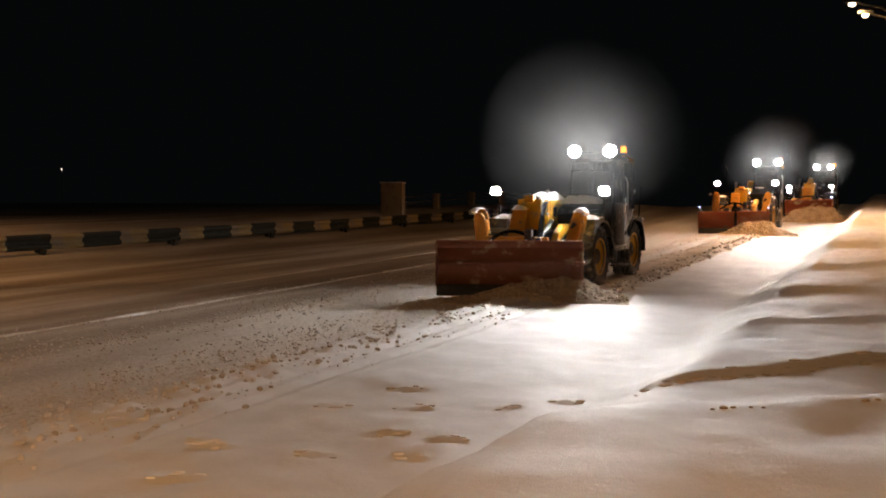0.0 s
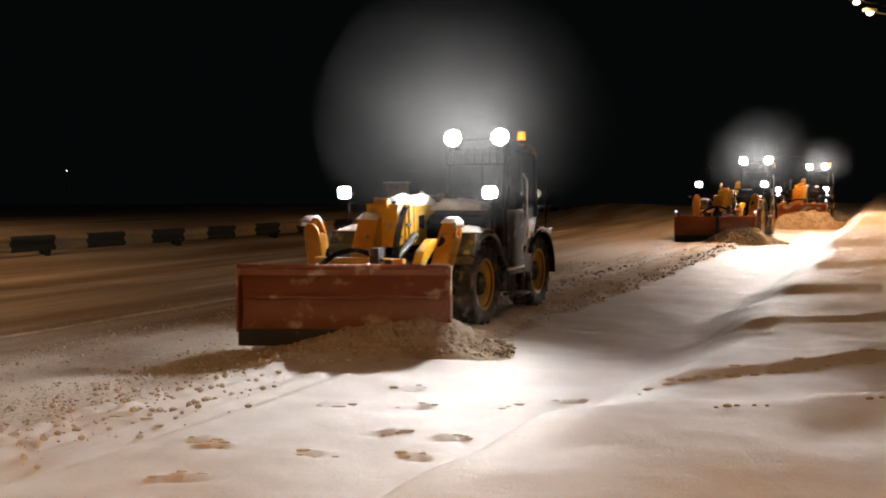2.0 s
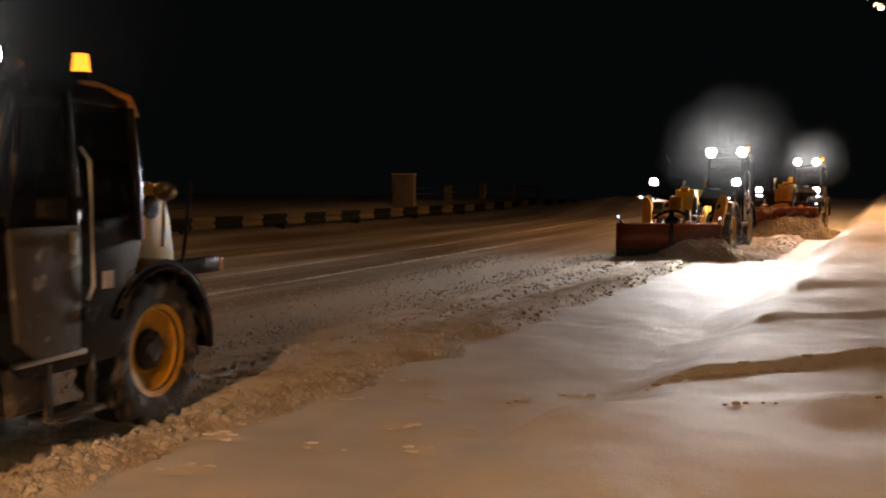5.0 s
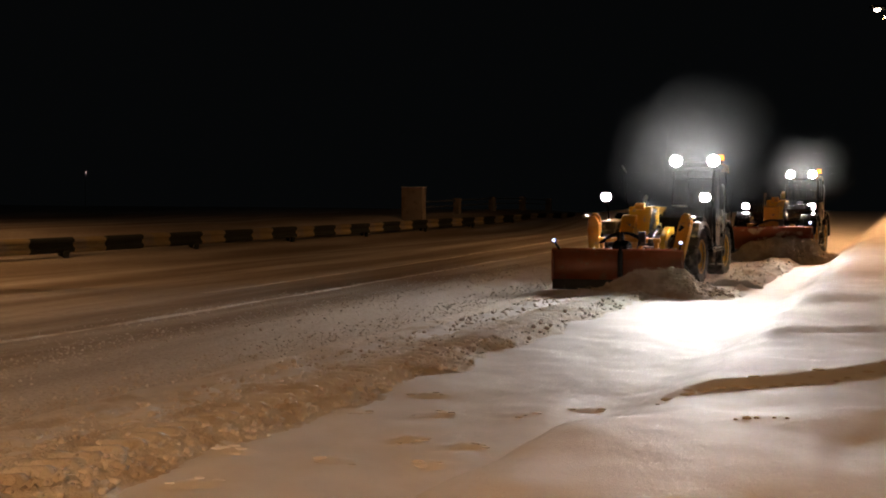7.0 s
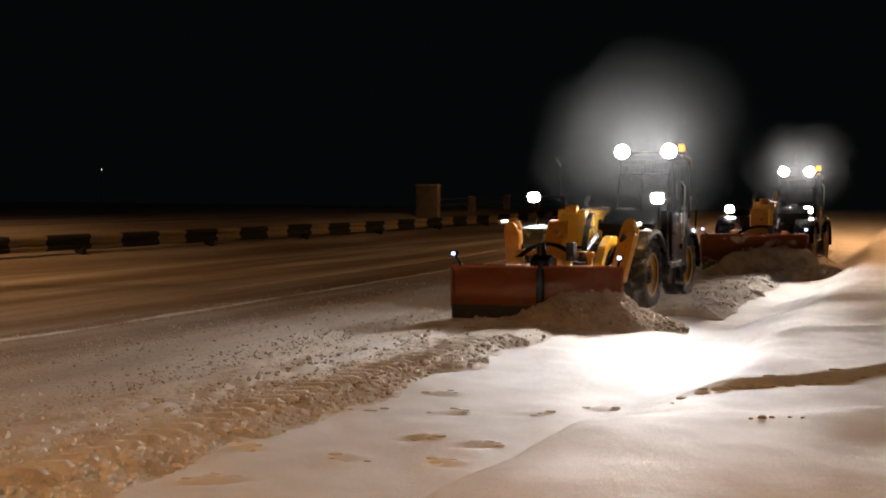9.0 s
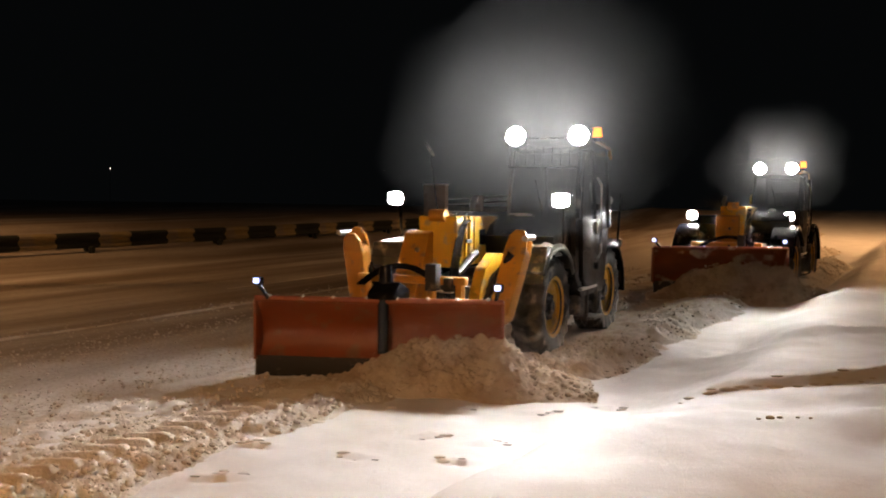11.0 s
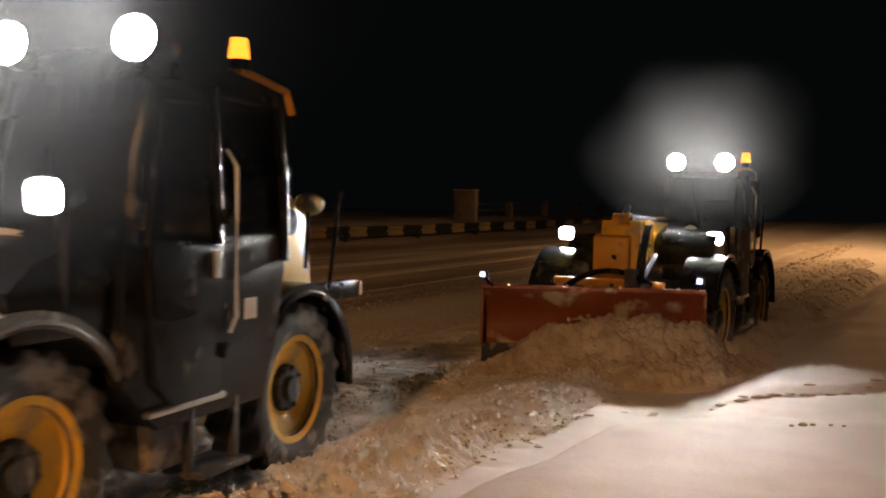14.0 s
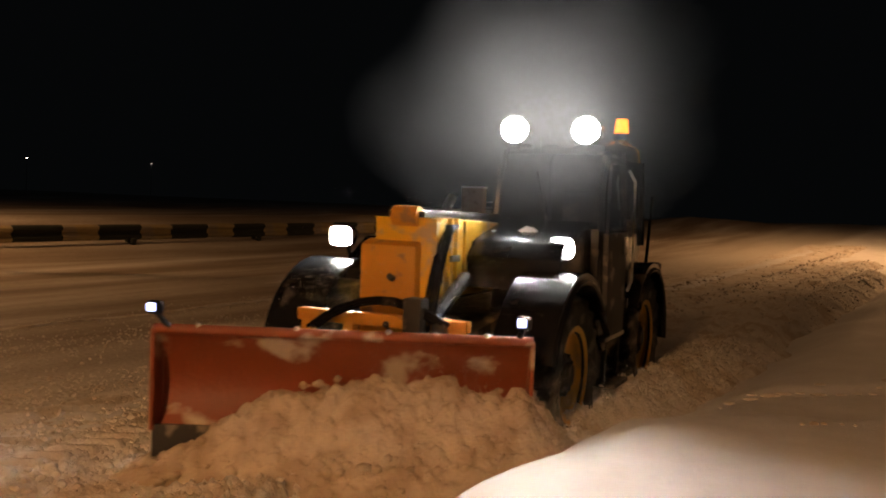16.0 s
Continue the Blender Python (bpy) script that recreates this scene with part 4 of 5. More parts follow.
_ico = bmesh.new()
bmesh.ops.create_icosphere(_ico, subdivisions=1, radius=1.0)
ICO_CORNERS = [tuple(q.co) for q in _ico.verts]
ICO_FACES = [tuple(q.index for q in f.verts) for f in _ico.faces]
_ico.free()


def snow_heap(v, seed, reach, high, start, spill):
    """A heap of churned snow leaning on the blade, low at its right end, spilling out past its left end."""
    a, b = Vector(v["blade"][0]), Vector(v["blade"][1])
    along = b - a
    nf = Vector((along.y, -along.x)).normalized()
    nf = nf if nf.y > 0 else -nf
    span = 1.0 + spill

    def height(s, d):
        grow = sstep(start - 0.28, start + 0.42, s) * (1 - 0.62 * sstep(0.98, 1.16, s)) * (1 - 0.75 * sstep(1.12, 1.0 + spill, s))
        wide = reach * (0.45 + 0.55 * sstep(start - 0.3, start + 0.5, s))
        return high * grow * max(0.0, 1 - max(0.0, d - 0.12) / wide) ** 0.85
    n, m = 190, 84
    verts, faces = [], []
    for i in range(n + 1):
        s = start - 0.3 + (span - start + 0.3) * i / n
        for j in range(m + 1):
            d = -0.30 - 0.55 * sstep(1.03, 1.2, s) + (reach + 0.5 + 0.55 * sstep(1.03, 1.2, s)) * j / m
            p = a + along * s + nf * (d + 0.12 * noise.noise((s * 4, d * 3, seed)))
            h = height(s, abs(d) if s > 1.05 else d)
            c = 0.5 + 0.5 * noise.noise((p.x * 2.4, p.y * 2.4, seed))
            f = 0.4 * lumps(p.x, p.y, seed, 7) * (0.4 + abs(noise.noise((p.x * 2, p.y * 2, seed)))) + 0.5 * lumps(p.x, p.y, seed + 4, 11) + 0.35 * lumps(p.x, p.y, seed + 8, 20)
            z = h * (0.72 + 0.5 * c) + (0.10 * f + 0.015) * min(1, h * 5 + 0.12) + 0.02
            verts.append((p.x, p.y, -0.06 if j in (0, m) or i in (0, n) else z))
    for i in range(n):
        for j in range(m):
            k = i * (m + 1) + j
            faces.append((k, k + m + 1, k + m + 2, k + 1))
    rnd = random.Random(seed)
    for _ in range(900):
        s, d = rnd.uniform(start - 0.2, span), rnd.uniform(-0.1, reach)
        p = a + along * s + nf * d
        r = 0.008 + 0.04 * rnd.random() ** 4
        pebble(verts, faces, (p.x, p.y, height(s, d) * rnd.uniform(0.85, 1.08) + 0.04 + r * 0.2), r, rnd)
    me = bpy.data.meshes.new("rolling_snow")
    me.from_pydata(verts, [], faces)
    me.materials.append(SNOW_ROLL)
    me.shade_smooth()
    ob = new("rolling_snow", me)
    return tagged(ob, "heap of dirty churned snow rolling before the plough", "snow heap", "rolling snow heaps")


heap_a = snow_heap(MACHINE_A, 2.0, 0.72, 0.30, 0.36, 0.30)
heap_b = snow_heap(MACHINE_B, 6.0, 0.72, 0.48, 0.42, 0.36)
heap_c = snow_heap(MACHINE_C, 11.0, 0.62, 0.66, 0.08, 0.50)


# ---- fine snow thrown up round each blade and wheel, and added veils that imitate the lamps' glow ----
def flakes(name, label, category, places, sizes, seed):
    """Loose snow crystals, four faces each, at the given places."""
    rng = np.random.default_rng(seed)
    n = len(places)
    tet = np.array(((1, 0, -0.5), (-0.5, 0.8, -0.5), (-0.5, -0.8, -0.5), (0, 0, 0.9)))
    axes = np.linalg.qr(rng.normal(size=(n, 3, 3)))[0]
    verts = places[:, None, :] + np.einsum("nij,kj->nki", axes, tet) * sizes[:, None, None]
    face = np.array(((0, 2, 1), (0, 1, 3), (1, 2, 3), (2, 0, 3)))
    faces = (np.arange(n)[:, None, None] * 4 + face[None]).reshape(-1, 3)
    me = bpy.data.meshes.new(name)
    me.from_pydata(verts.reshape(-1, 3).tolist(), [], faces.tolist())
    me.materials.append(SNOW_DUST)
    return tagged(new(name, me), label, category, kind="stuff")


def snow_spray(v, seed, count):
    rng = np.random.default_rng(seed)
    a, b = np.array(v["blade"][0]), np.array(v["blade"][1])
    along = b - a
    clouds = []
    # puffs: over the heap, at the blade's trailing end, round the wheels on that side, behind the machine
    for _ in range(46):
        k = rng.random()
        if k < 0.42:
            p = a + along * rng.uniform(0.72, 1.2)
            c = (p[0] + rng.normal(0, 0.15), p[1] + 0.35 + rng.normal(0, 0.25), 0.40 + abs(rng.normal(0, 0.20)))
        elif k < 0.72:
            p = a + along * rng.uniform(1.0, 1.5)
            c = (p[0] + rng.normal(0, 0.2), p[1] - 0.2 + rng.normal(0, 0.3), 0.25 + abs(rng.normal(0, 0.2)))
        elif k < (0.92 if v["steam"] else 1.0):
            c = (-1.35 + rng.normal(0, 0.25), rng.uniform(-4.0, 0.8), 0.12 + abs(rng.normal(0, 0.16)))
        else:
            c = (rng.uniform(-0.9, 0.9), 0.5 + rng.normal(0, 0.3), 1.35 + rng.normal(0, 0.15))
        r = rng.uniform(0.10, 0.26)
        clouds.append(rng.normal(size=(count // 46, 3)) * (r * 1.2, r * 1.2, r * 0.6) + c)
    places = np.vstack(clouds)
    places[:, 2] = np.abs(places[:, 2]) + 0.03
    return flakes("snow_spray", "fine white powder snow thrown up round the plough", "snow spray", places, rng.uniform(0.0009, 0.0021, len(places)), seed)


def powder_haze(v, seed):
    """Added veils before the roof lamps that imitate their halo, each an uneven dome open to the rear."""
    rc, ra, ry, rz = v["roof_lamps"]
    root = new("powder_haze")
    tagged(root, "thin veils imitating the lamps' glow in powdery air", "snow haze", kind="stuff")
    for k, r in enumerate((0.30, 0.46, 0.68, 0.98, 1.38, 1.9)):
        r *= v["halo_scale"]
        verts, faces = [], []
        n, m = 18, 40
        for i in range(n + 1):
            a = radians(100) * i / n
            for j in range(m):
                b = 2 * math.pi * j / m
                d = Vector((math.sin(a) * math.cos(b), math.cos(a), math.sin(a) * math.sin(b)))
                q = r * (1 + 0.16 * noise.noise(d * 2.2 + Vector((seed, k, 0))))
                verts.append((d.x * (q + ra), d.y * q, d.z * q * (0.7 if d.z < 0 else 1)))
        for i in range(n):
            for j in range(m):
                faces.append((i * m + j, i * m + (j + 1) % m, (i + 1) * m + (j + 1) % m, (i + 1) * m + j))
        me = bpy.data.meshes.new("veil")
        me.from_pydata(verts, [], faces)
        me.shade_smooth()
        me.materials.append(HALO[k])
        veil = new("veil", me)
        veil.parent = root
        veil.matrix_basis = pose(-rc, ry + 0.05, rz, 4, 0, 16)          # turned to the bank side to centre the imitated glow
    return root


spray_a = snow_spray(MACHINE_A, 21, 24000)
spray_b = snow_spray(MACHINE_B, 22, 60000)
spray_c = snow_spray(MACHINE_C, 23, 80000)
halo_a = powder_haze(MACHINE_A, 31)
halo_b = powder_haze(MACHINE_B, 32)
halo_c = powder_haze(MACHINE_C, 33)


# ---- ploughed-up snow that each pass leaves beside its lane, in lengths ----
def windrow_length(u0, u1, v0, v1, seed, high, tread=False):
    """One length of churned snow lying on the ground, thin at its sides."""
    step = 0.032 if u0 < 12 else (0.07 if u0 < 20 else 0.12)
    n, m = int((u1 - u0 + 0.3) / step), int((v1 - v0) / step)
    wheel = v0 + 1.93

    def surface(u, v):
        wv = v + 0.22 * noise.noise((u * 0.9, v, seed)) + 0.10 * noise.noise((u * 3, v * 3, seed))
        side = sstep(v0, v0 + 0.6, wv) * (1 - sstep(v1 - 0.75, v1 - 0.05, wv))
        f = 0.30 * lumps(u, v, seed, 9) * (0.4 + abs(noise.noise((u * 2, v * 2, seed)))) + 0.45 * lumps(u, v, seed + 3, 15) + 0.40 * lumps(u, v, seed + 6, 26)
        ridge = high * math.exp(-((v - (v1 - 0.75)) / 0.7) ** 2)
        h = side * (0.02 + ridge + (0.08 if tread else 0.15) * f * (0.45 + 0.75 * ridge / high)) - 0.05 * (1 - side)
        if tread:
            q = (v - wheel) / 0.24
            if abs(q) < 1:
                lug = math.sin((u + 0.16 * abs(q)) * 2 * math.pi / 0.23)
                h = 0.045 + 0.032 * max(-1.0, min(1.0, 2.5 * lug)) + 0.006 * noise.noise((u * 20, v * 20, 0))
        return h

    def foot(u, v, y):
        return base_z(y) + 0.035 + (bank_height(u, v) * 0.8 if v > -4.2 else 0.0)
    verts, loose = [], []
    for i in range(n + 1):
        for j in range(m + 1):
            u, v = u0 - 0.2 + (u1 - u0 + 0.4) * i / n, v0 + (v1 - v0) * j / m
            x, y = uv_xy(u, v)
            verts.append((x, y, foot(u, v, y) + (-0.06 if i in (0, n) or j in (0, m) else surface(u, v))))
    for i in range(n):
        for j in range(m):
            k = i * (m + 1) + j
            loose.append((k, k + 1, k + m + 2, k + m + 1))
    rnd = random.Random(int(seed * 17 + u0 * 3))
    for _ in range(int((560 if u0 < 12 else 130) * (u1 - u0))):
        u, v = rnd.uniform(u0, u1), v1 - 0.30 - abs(rnd.gauss(0, 0.9 if tread else 1.1))
        if v < v0 + 0.1 or tread and abs(v - wheel) < 0.27 and rnd.random() < 0.93:
            continue
        x, y = uv_xy(u, v)
        h = surface(u, v)
        if h < 0.02:
            continue
        beside = tread and v1 - 0.95 < v
        r = 0.007 + (0.038 if beside else 0.022) * rnd.random() ** (3 if beside else 4)
        pebble(verts, loose, (x, y, foot(u, v, y) + h + 0.25 * r), r, rnd)
    me = bpy.data.meshes.new("windrow")
    me.from_pydata(verts, [], loose)
    me.materials.append(SNOW_LUMPS)
    me.shade_smooth()
    ob = new("windrow", me)
    return tagged(ob, "churned lumpy snow heaped along the ploughed lane", "windrow", "windrow lengths")


WINDROWS = []          # (object, u of its middle, machine)
LENGTH = 2.0
for k in range(22):
    u0 = 0.5 + k * LENGTH if k < 12 else 24.5 + (k - 12) * LENGTH
    WINDROWS.append((windrow_length(u0, u0 + LENGTH, -7.6, -4.6, 3.0, 0.035, True), u0 + LENGTH / 2, "a"))
for k in range(17):
    u0 = 0.5 + k * LENGTH
    WINDROWS.append((windrow_length(u0, u0 + LENGTH, -6.3, -3.0, 8.0, 0.08), u0 + LENGTH / 2, "b"))
for k in range(12):
    u0 = 4.5 + k * LENGTH
    WINDROWS.append((windrow_length(u0, u0 + LENGTH, -4.4, -2.2, 13.0, 0.22), u0 + LENGTH / 2, "c"))


# ---- the far roadside: a striped guard rail, a railing and a concrete block ----
RAIL_V, PITCH, DARK_LEN = -22.3, 2.80, 1.57


def rail_mesh(length, name, material):
    """A length of double-wave guard beam, hollow at the back, y along it, x towards the road."""
    prof = [(0.00, -0.225), (0.05, -0.215), (0.11, -0.165), (0.115, -0.10), (0.05, -0.045), (0.035, 0.0), (0.05, 0.045), (0.115, 0.10), (0.11, 0.165), (0.05, 0.215), (0.00, 0.225)]
    outline = prof + [(x - 0.02, z) for x, z in reversed(prof)]
    k = len(outline)
    verts = [(x, y, z) for y in (-length / 2, length / 2) for x, z in outline]
    faces = [(i, (i + 1) % k, k + (i + 1) % k, k + i) for i in range(k)]
    h = len(prof)
    for o in (0, k):
        faces += [(o + i, o + k - 1 - i, o + k - 2 - i, o + i + 1) for i in range(h - 1)]
    me = bpy.data.meshes.new(name)
    me.from_pydata(verts, [], faces)
    me.materials.append(material)
    return me


def guard_rail():
    root = new("guard_rail")
    tagged(root, "roadside guard rail in snow-dusted pale and black stripes", "guard rail", kind="structure")
    dark, pale = rail_mesh(DARK_LEN, "black_panel", PAINT_BLACK), rail_mesh(PITCH - DARK_LEN - 0.006, "pale_panel", RAIL_PALE)
    bm = box(box(B(), (-0.10, 0, -0.35), (0.12, 0.10, 1.0), (0, 0, 0), 0.012), (0.13, 0.0, -0.25), (0.10, 0.16, 0.22), (0, 14, 0), 0.02)
    post = part("post", bm, PAINT_BLACK, root, "dark rail post with a bracket").data
    bpy.data.objects.remove(root.children[0])
    rnd = random.Random(5)
    for k in range(-6, 18):
        for me, du, name in ((dark, 0.0, "panel"), (pale, PITCH / 2, "panel")):
            u = 20.26 + k * PITCH + du
            x, y = uv_xy(u, RAIL_V)
            slope = math.degrees(math.atan((base_z(y + 0.9, RAIL_V) - base_z(y - 0.9, RAIL_V)) / 1.8 * 0.906))
            ob = new(name, me)
            ob.parent = root
            ob.matrix_basis = pose(x, y, base_z(y, RAIL_V) + 0.61 + rnd.uniform(-0.012, 0.012), slope, rnd.uniform(-3, 3), -25)
            if me is dark and k % 2 == 0:
                p = new("post", post)
                p.parent = root
                x, y = uv_xy(u + 0.45, RAIL_V)
                p.matrix_basis = pose(x, y, base_z(y, RAIL_V) + 0.58, 0, 0, -25)
    return root


guard_rail()


def concrete_block(u, v, s):
    x, y = uv_xy(u, v)
    z = ground_z(x, y)
    root = new("concrete_block")
    root.matrix_basis = pose(x, y, z, 0, 0, -18)
    tagged(root, "tall weathered concrete block behind the guard rail", "concrete block")
    part("body", box(B(), (0, 0, s[2] / 2), s, (0, 0, 0), 0.04), CONCRETE, root)
    part("cap", box(B(), (0, 0, s[2] + 0.03), (s[0] + 0.06, s[1] + 0.06, 0.07), (0, 0, 0), 0.03), SNOW_CAP, root, "thin snow cap")
    return root


concrete_block(44.2, -23.4, (1.15, 0.5, 1.85))


def railing():
    root = new("railing")
    tagged(root, "low pale railing beyond the guard rail", "railing")
    v = -24.2
    us = [46 + 5 * i for i in range(5)]
    pts = []
    for u in us:
        x, y = uv_xy(u, v)
        z = ground_z(x, y)
        part("post", box(B(), (x, y, z + 0.42), (0.35, 0.35, 0.9), (0, 0, -25), 0.02), CONCRETE, root)
        pts.append((x, y, z))
    for dz in (0.45, 0.75):
        part("rail", tube(B(), [(p[0], p[1], p[2] + dz) for p in pts], 0.04, 6), GALV, root)


railing()


# ---- street lamps along the near side, and two unseen ones added across the road ----
def street_lamp(u, v, power):
    x, y = uv_xy(u, v)
    z = ground_z(x, y)
    root = new("street_lamp")
    root.matrix_basis = pose(x, y, z - 0.1)
    tagged(root, "tall grey street lamp with two glowing heads", "street lamp", "street lamps")
    part("pole", rod(B(), (0, 0, 0), (0, 0, 8.0), 0.10, 0.06, 14), GALV, root)
    for ax, ay, az in ((-1.60, -0.1, 7.68), (-1.02, 0.12, 7.34)):
        part("arm", tube(B(), [(0, 0, az - 0.5), (ax * 0.3, ay * 0.3, az - 0.1), (ax, ay, az + 0.06)], 0.035, 8), PAINT_BLACK, root)
        hd = part("lamp_head", box(B(), (ax, ay, az + 0.09), (0.50, 0.26, 0.12), (0, 0, 0), 0.05), PAINT_BLACK, root, "dark lamp head")
        part("lens", ball(B(), (ax, ay, az), 0.13, 2, (1.0, 0.8, 0.7)), ORANGE_LENS, hd, "glowing lens")
    d = bpy.data.lights.new("street_light", "SPOT")
    d.spot_size, d.spot_blend, d.shadow_soft_size, d.energy, d.color = radians(165), 0.5, 0.3, power, SODIUM
    new("street_light", d).location = (x - 1.4, y, z + 7.4)
    return root


street_lamp(39.6, -0.55, 0.42 * STREET_POWER)
street_lamp(-8.4, 1.0, 0.75 * STREET_POWER)
street_lamp(-56.4, 1.0, STREET_POWER)
# unseen far-side pair, added to brighten the guard rail and the left road
street_lamp(13.0, -20.6, 0.18 * STREET_POWER)
street_lamp(-30.0, -20.6, STREET_POWER)


def far_lamp(x, y, z, r):
    ob = part("far_lamp", ball(B(), (0, 0, 0), r, 1), ORANGE_LENS, None)
    ob.location = (x, y, z)
    mast = part("mast", rod(B(), (0, 0, -z - 8), (0, 0, -r), 0.08), GALV, ob)
    return tagged(ob, "tiny distant lamp across the dark valley", "distant lamp", "distant lamps")


far_lamp(-115, 300, 11.5, 0.13)
far_lamp(-155, 300, 11.8, 0.26)


# ---- small clods on the near mound ----
def clod(x, y, r, seed, paint=None):
    bm = B()
    ball(bm, (0, 0, 0), r, 2, (1.5, 0.8, 0.8))
    for vert in bm.verts:
        vert.co *= 1 + 0.35 * noise.noise(vert.co * 22 + Vector((seed, 0, 0)))
    ob = part("snow_clod", bm, paint or SNOW_ROLL, None)
    ob.location = (x, y, ground_z(x, y) + r * 0.35)
    return tagged(ob, "small dirty clod lying on the smooth snow mound", "snow clod", "clods on the mound")


for i, (x, y, r) in enumerate(((2.02, 7.08, 0.022), (2.10, 7.10, 0.014), (1.94, 7.06, 0.012), (2.22, 7.09, 0.01), (2.30, 7.05, 0.01), (3.05, 7.10, 0.02), (3.15, 7.12, 0.014))):
    clod(x, y, r, i * 3.7)


for k in range(22):
    rnd = random.Random(300 + k)
    s = k / 21
    ob = clod(1.75 + 2.7 * s + rnd.uniform(-0.05, 0.05), 9.0 + 0.8 * s + rnd.uniform(-0.18, 0.1), rnd.uniform(0.012, 0.04), k * 2.3, SNOW_LUMPS)
    ob.scale = (1.8, 0.8, 0.7)
    tagged(ob, "broken crust fallen from the edge of a drift", "snow crust", "crusts along the drift edge")
for i, (mx, my, w) in enumerate(MARKS):
    rnd = random.Random(100 + i)
    for k in range(4):
        x, y = mx + rnd.uniform(-1, 1) * w, my + rnd.uniform(-0.05, 0.09)
        ob = clod(x, y, rnd.uniform(0.009, 0.026), i * 5.1 + k, SNOW_CAP)
        ob.scale = (1.5, 0.7, 0.7)
        tagged(ob, "broken snow crust kicked up from an old footprint", "snow crust", "crusts by the footprints")


def crumbs():
    """Loose crumbs strewn along the edge of the last cleared lane."""
    rnd = random.Random(77)
    verts, faces = [], []
    for line, width, count, big in ((-6.55, 0.42, 1600, 0.035), (-7.7, 0.35, 2600, 0.016), (-9.9, 0.5, 2600, 0.016), (-11.4, 0.25, 900, 0.014)):
        for _ in range(count):
            u, v = 4 + 22 * rnd.random() ** 1.4, line + rnd.gauss(0, width)
            if v > -5.2:
                continue
            x, y = uv_xy(u, v)
            r = 0.009 + big * rnd.random() ** 3
            pebble(verts, faces, (x, y, ground_z(x, y) + r * 0.3), r, rnd)
    me = bpy.data.meshes.new("snow_crumbs")
    me.from_pydata(verts, [], faces)
    me.materials.append(SNOW_LUMPS)
    ob = new("snow_crumbs", me)
    tagged(ob, "loose snow crumbs strewn along the lane edge", "snow crumbs", kind="stuff")


crumbs()


def glints():
    """Large frost crystals lying on the near bank, here and there."""
    rng = np.random.default_rng(9)
    uv = np.column_stack((rng.uniform(3.5, 12, 900), rng.uniform(-2.6, 2.5, 900)))
    xy = [uv_xy(u, v) for u, v in uv]
    places = np.array([(x, y, ground_z(x, y) + 0.002) for x, y in xy])
    flakes("frost_crystals", "tiny glinting frost crystals on the smooth bank", "frost", places, rng.uniform(0.001, 0.0028, 900), 10).data.materials[0] = FROST


glints()


def snow_ridge(line, u0, u1, seed):
    """A low, broken line of snow left by the edge of an earlier pass."""
    verts, faces = [], []
    n = int((u1 - u0) / 0.12)
    for i in range(n + 1):
        u = u0 + (u1 - u0) * i / n
        mid = line + 0.07 * noise.noise((u * 0.35, seed, 0)) + 0.02 * noise.noise((u * 3, seed, 1))
        w = 0.05 + 0.04 * noise.noise((u * 0.9, seed, 2)) + 0.02 * noise.noise((u * 5, seed, 3))
        h = max(0.0, 0.6 + noise.noise((u * 0.6, seed, 4))) * 0.022 * sstep(u0, u0 + 2, u) * (1 - sstep(u1 - 4, u1, u))
        for dv, dz in ((-w - 0.02, -0.02), (-w * 0.5, 0.8 * h), (0.0, h + 0.004), (w * 0.5, 0.8 * h), (w + 0.02, -0.02)):
            x, y = uv_xy(u, mid + dv)
            verts.append((x, y, ground_z(x, y) + dz))
    for i in range(n):
        for j in range(4):
            k = i * 5 + j
            faces.append((k, k + 1, k + 6, k + 5))
    me = bpy.data.meshes.new("snow_ridge")
    me.from_pydata(verts, [], faces)
    me.shade_smooth()
    me.materials.append(SNOW_LUMPS)
    return tagged(new("snow_ridge", me), "thin pale line of snow along the carriageway", "snow ridge", "snow ridges")


snow_ridge(-11.35, 5.0, 34.0, 3.0)
snow_ridge(-13.3, 16.0, 44.0, 8.0)


# ---- what moves ----
def machine_pose(x, y, heading):
    """A machine stands on the climbing road, facing along its way."""
    slope = math.degrees(math.atan(0.004 + 2 * 0.000443 * max(y, 0)))
    return Matrix.Translation((x, y, base_z(y))) @ pose(0, 0, 0, 0, 0, 180 - heading) @ pose(0, 0, 0, -slope * math.cos(radians(heading)))


TRACK_A = [
    (0, 2.22, 20.82, 26.3),
    (0.5, 1.54, 19.39, 25.8),
    (1, 0.87, 17.93, 25.1),
    (1.5, 0.21, 16.44, 24.2),
    (2, -0.46, 14.96, 23.0),
    (2.5, -1.11, 13.47, 21.7),
    (3, -1.75, 11.97, 20.3),
    (3.5, -2.39, 10.47, 18.8),
    (4, -3.01, 8.99, 17.5),
]
TRACK_B = [
    (0, 12.39, 40.79, 25.3),
    (0.5, 11.88, 39.54, 25.4),
    (1, 11.33, 38.30, 25.5),
    (1.5, 10.76, 37.06, 25.7),
    (2, 10.19, 35.80, 25.8),
    (2.5, 9.62, 34.54, 26.0),
    (3, 9.03, 33.27, 26.1),
    (3.5, 8.44, 32.01, 26.1),
    (4, 7.87, 30.72, 26.1),
    (6.5, 4.93, 24.12, 26.1),
    (7, 4.33, 22.84, 26.3),
    (7.5, 3.76, 21.56, 26.3),
    (8, 3.16, 20.31, 26.5),
    (8.5, 2.57, 19.06, 26.3),
    (9, 2.02, 17.80, 25.3),
    (11.5, -0.77, 11.47, 20.9),
    (12, -1.35, 10.16, 20.3),
    (12.5, -1.84, 8.73, 19.8),
    (13, -2.36, 7.37, 17.6),
    (13.5, -2.87, 6.12, 17.4),
    (14.5, -3.93, 3.24, 17.5),
]
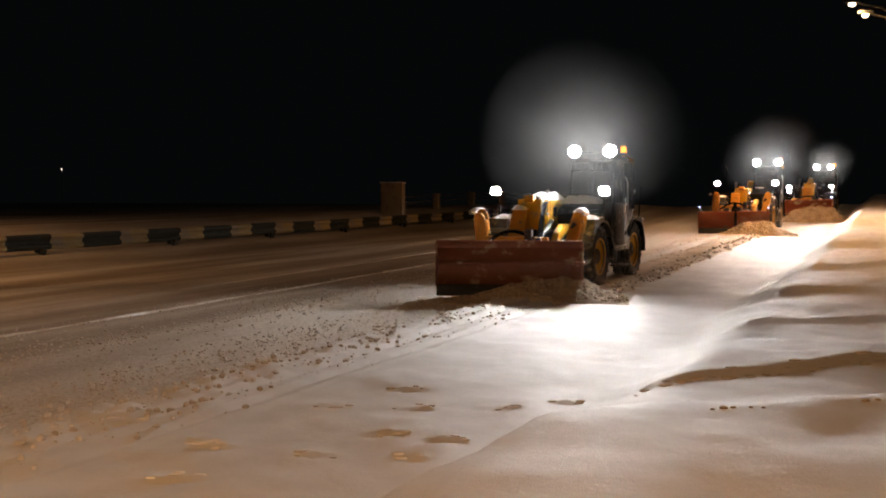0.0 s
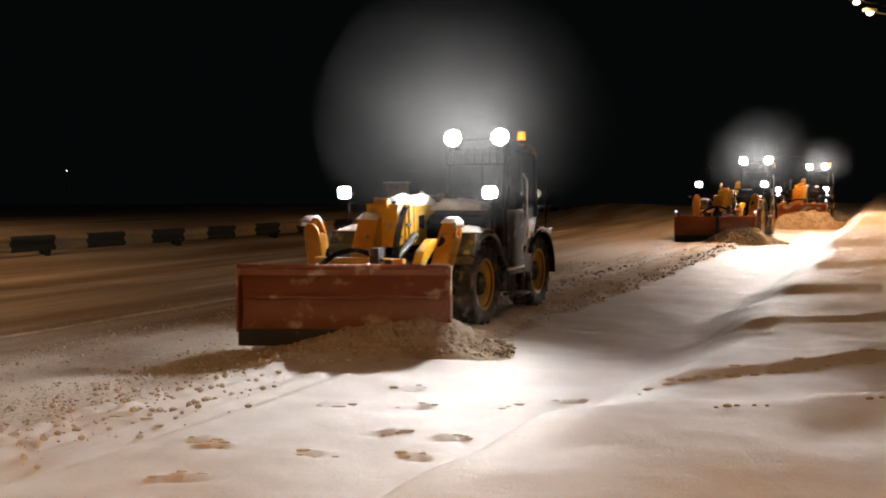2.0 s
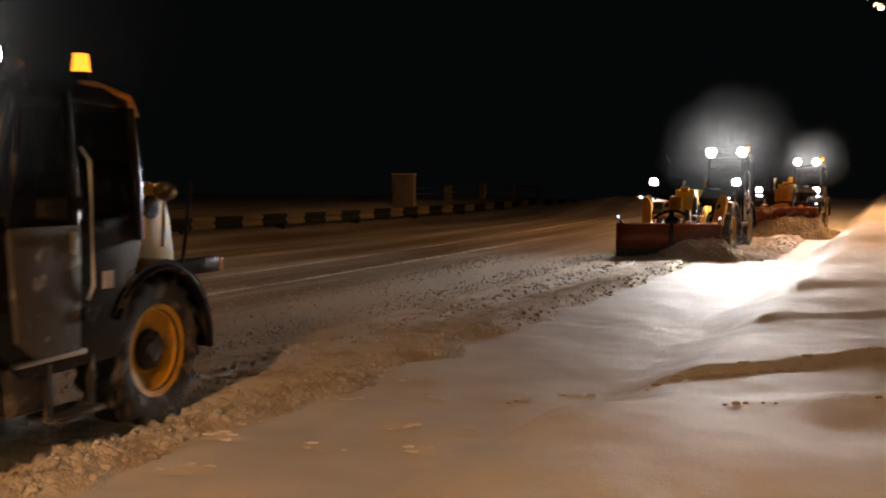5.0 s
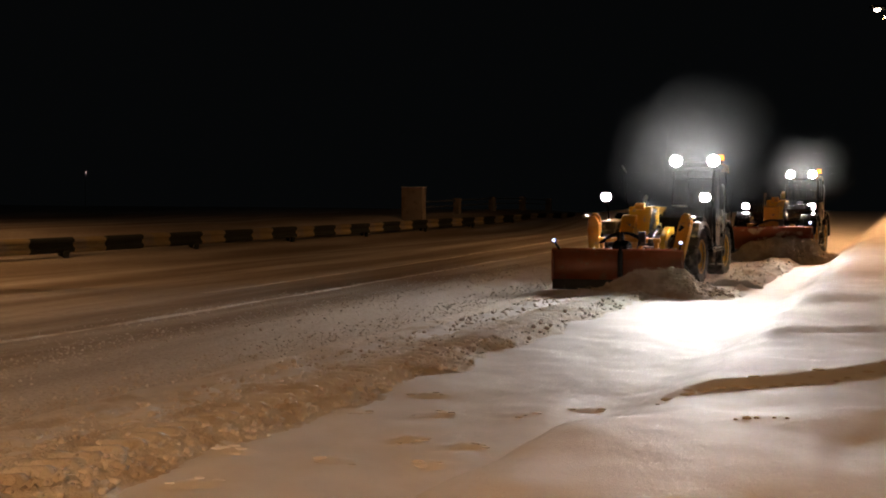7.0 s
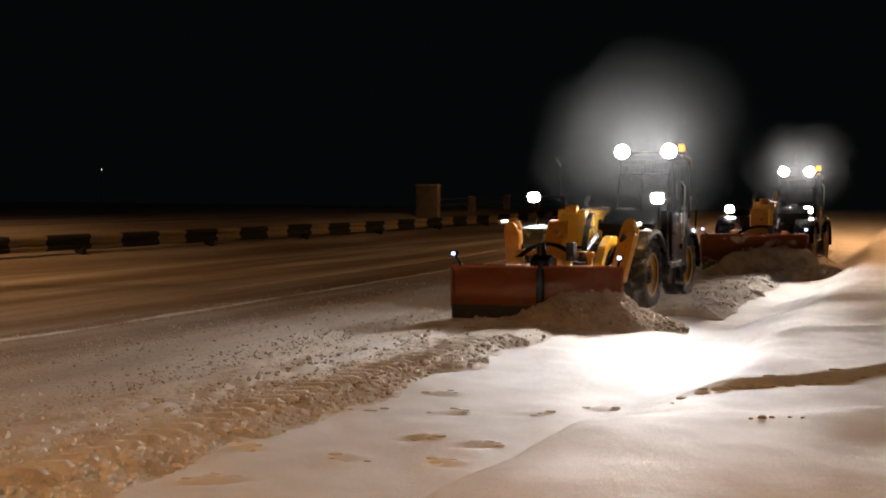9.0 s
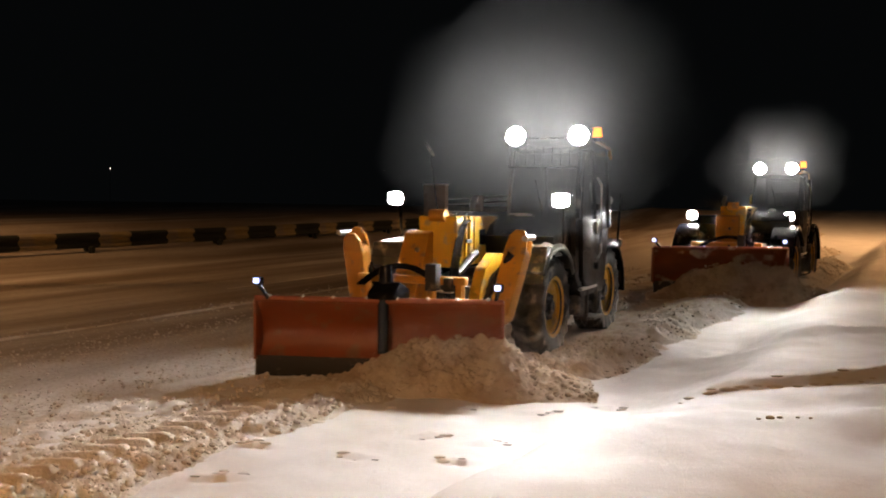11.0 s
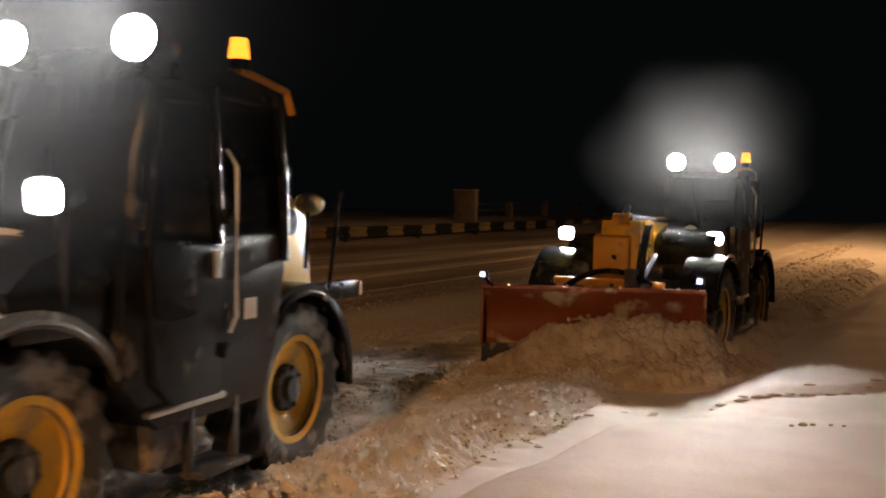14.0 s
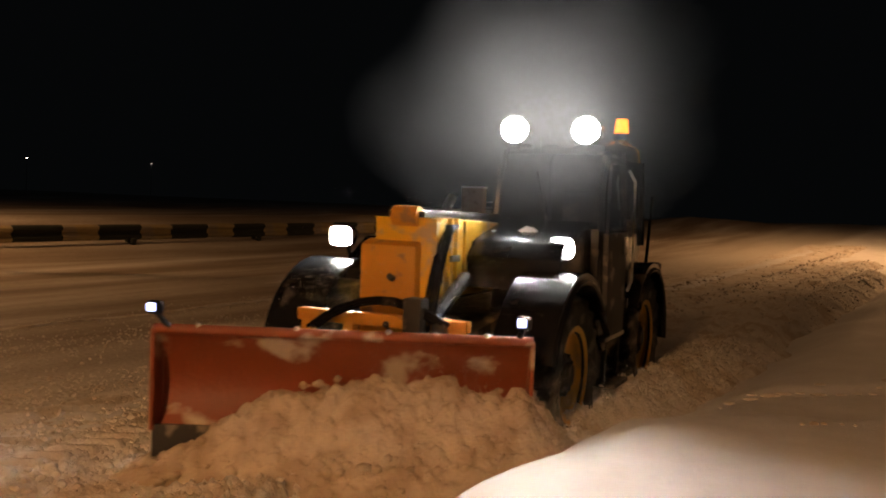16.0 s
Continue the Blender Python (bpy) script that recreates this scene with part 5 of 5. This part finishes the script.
TRACK_C = [
    (0, 17.87, 48.51, 25.0),
    (0.5, 17.23, 47.08, 25.1),
    (1, 16.56, 45.67, 25.1),
    (1.5, 15.88, 44.27, 25.0),
    (2, 15.24, 42.87, 25.1),
    (2.5, 14.59, 41.51, 25.0),
    (3, 13.96, 40.17, 24.9),
    (3.5, 13.35, 38.87, 24.8),
    (4, 12.79, 37.61, 24.9),
    (6.5, 10.13, 31.77, 25.5),
    (7, 9.58, 30.57, 25.6),
    (7.5, 9.05, 29.35, 25.6),
    (8, 8.50, 28.12, 25.5),
    (8.5, 7.95, 26.87, 25.3),
    (9, 7.37, 25.61, 25.4),
    (11.5, 4.56, 19.14, 25.0),
    (12, 3.96, 17.81, 25.2),
    (12.5, 3.37, 16.48, 25.1),
    (13, 2.73, 15.16, 25.1),
    (13.5, 2.06, 13.90, 24.2),
    (14, 1.50, 12.68, 23.4),
    (14.5, 0.94, 11.48, 22.6),
    (15, 0.38, 10.29, 21.6),
    (15.5, -0.16, 9.11, 20.4),
    (16, -0.69, 7.91, 18.8),
]


def filled(track):
    """The machine's way from the clip's start to its end: measured rows, then straight on."""
    rows = list(track)
    a, b = rows[-3], rows[-1]
    t, x, y, h = b
    vx, vy = (b[1] - a[1]) / (b[0] - a[0]), (b[2] - a[2]) / (b[0] - a[0])
    while t < 15.99:
        dt = min(0.5, 16.0 - t)
        t, x, y = t + dt, x + vx * dt, y + vy * dt
        rows.append((t, x, y, h))
    return rows


def place(rows, t):
    for a, b in zip(rows, rows[1:]):
        if t <= b[0]:
            k = (t - a[0]) / (b[0] - a[0])
            return [a[i] + (b[i] - a[i]) * k for i in (1, 2, 3)]
    return rows[-1][1:]


def drive(machine, loose_snow, wheels, track):
    rows = filled(track)
    walk(machine, [(r[0], machine_pose(*r[1:])) for r in rows])
    for loose in loose_snow:
        walk(loose, [(r[0], machine_pose(*r[1:])) for r in rows])
    for wh, x, y, r, axle in wheels:
        turn, last, keys = 0.0, None, []
        for i in range(81):
            t = 0.2 * i
            px, py, _ = place(rows, t)
            if last:
                turn += math.hypot(px - last[0], py - last[1]) / r
            last = (px, py)
            keys.append((t, pose(x, y, axle) @ Matrix.Rotation(-turn, 4, "X")))
        walk(wh, keys)
    return rows


def motions():
    ways = {"a": drive(machine_a, (heap_a, spray_a, halo_a), wheels_a, TRACK_A), "b": drive(machine_b, (heap_b, spray_b, halo_b), wheels_b, TRACK_B), "c": drive(machine_c, (heap_c, spray_c, halo_c), wheels_c, TRACK_C)}
    ahead = {"a": -1.8, "b": -1.5, "c": -0.8}
    for ob, u, m in WINDROWS:
        # the moment when the blade's trailing end has passed this length
        when = None
        for i in range(161):
            t = 0.1 * i
            x, y, _ = place(ways[m], t)
            if xy_uv(x, y)[0] + ahead[m] < u:
                when = t
                break
        up, down = pose(0, 0, 0), pose(0, 0, -0.75)
        if when is None:
            rows = [(0, down), (16, down)]
        elif when < 0.05:
            rows = [(0, up), (16, up)]
        else:
            t0, t1 = max(0.0, when - 0.3), min(16.0, when + 0.25)
            rows = [(0, down)] * (t0 > 0.05) + [(t0, down), (t1, up)] + [(16, up)] * (t1 < 15.95)
        walk(ob, rows)


motions()
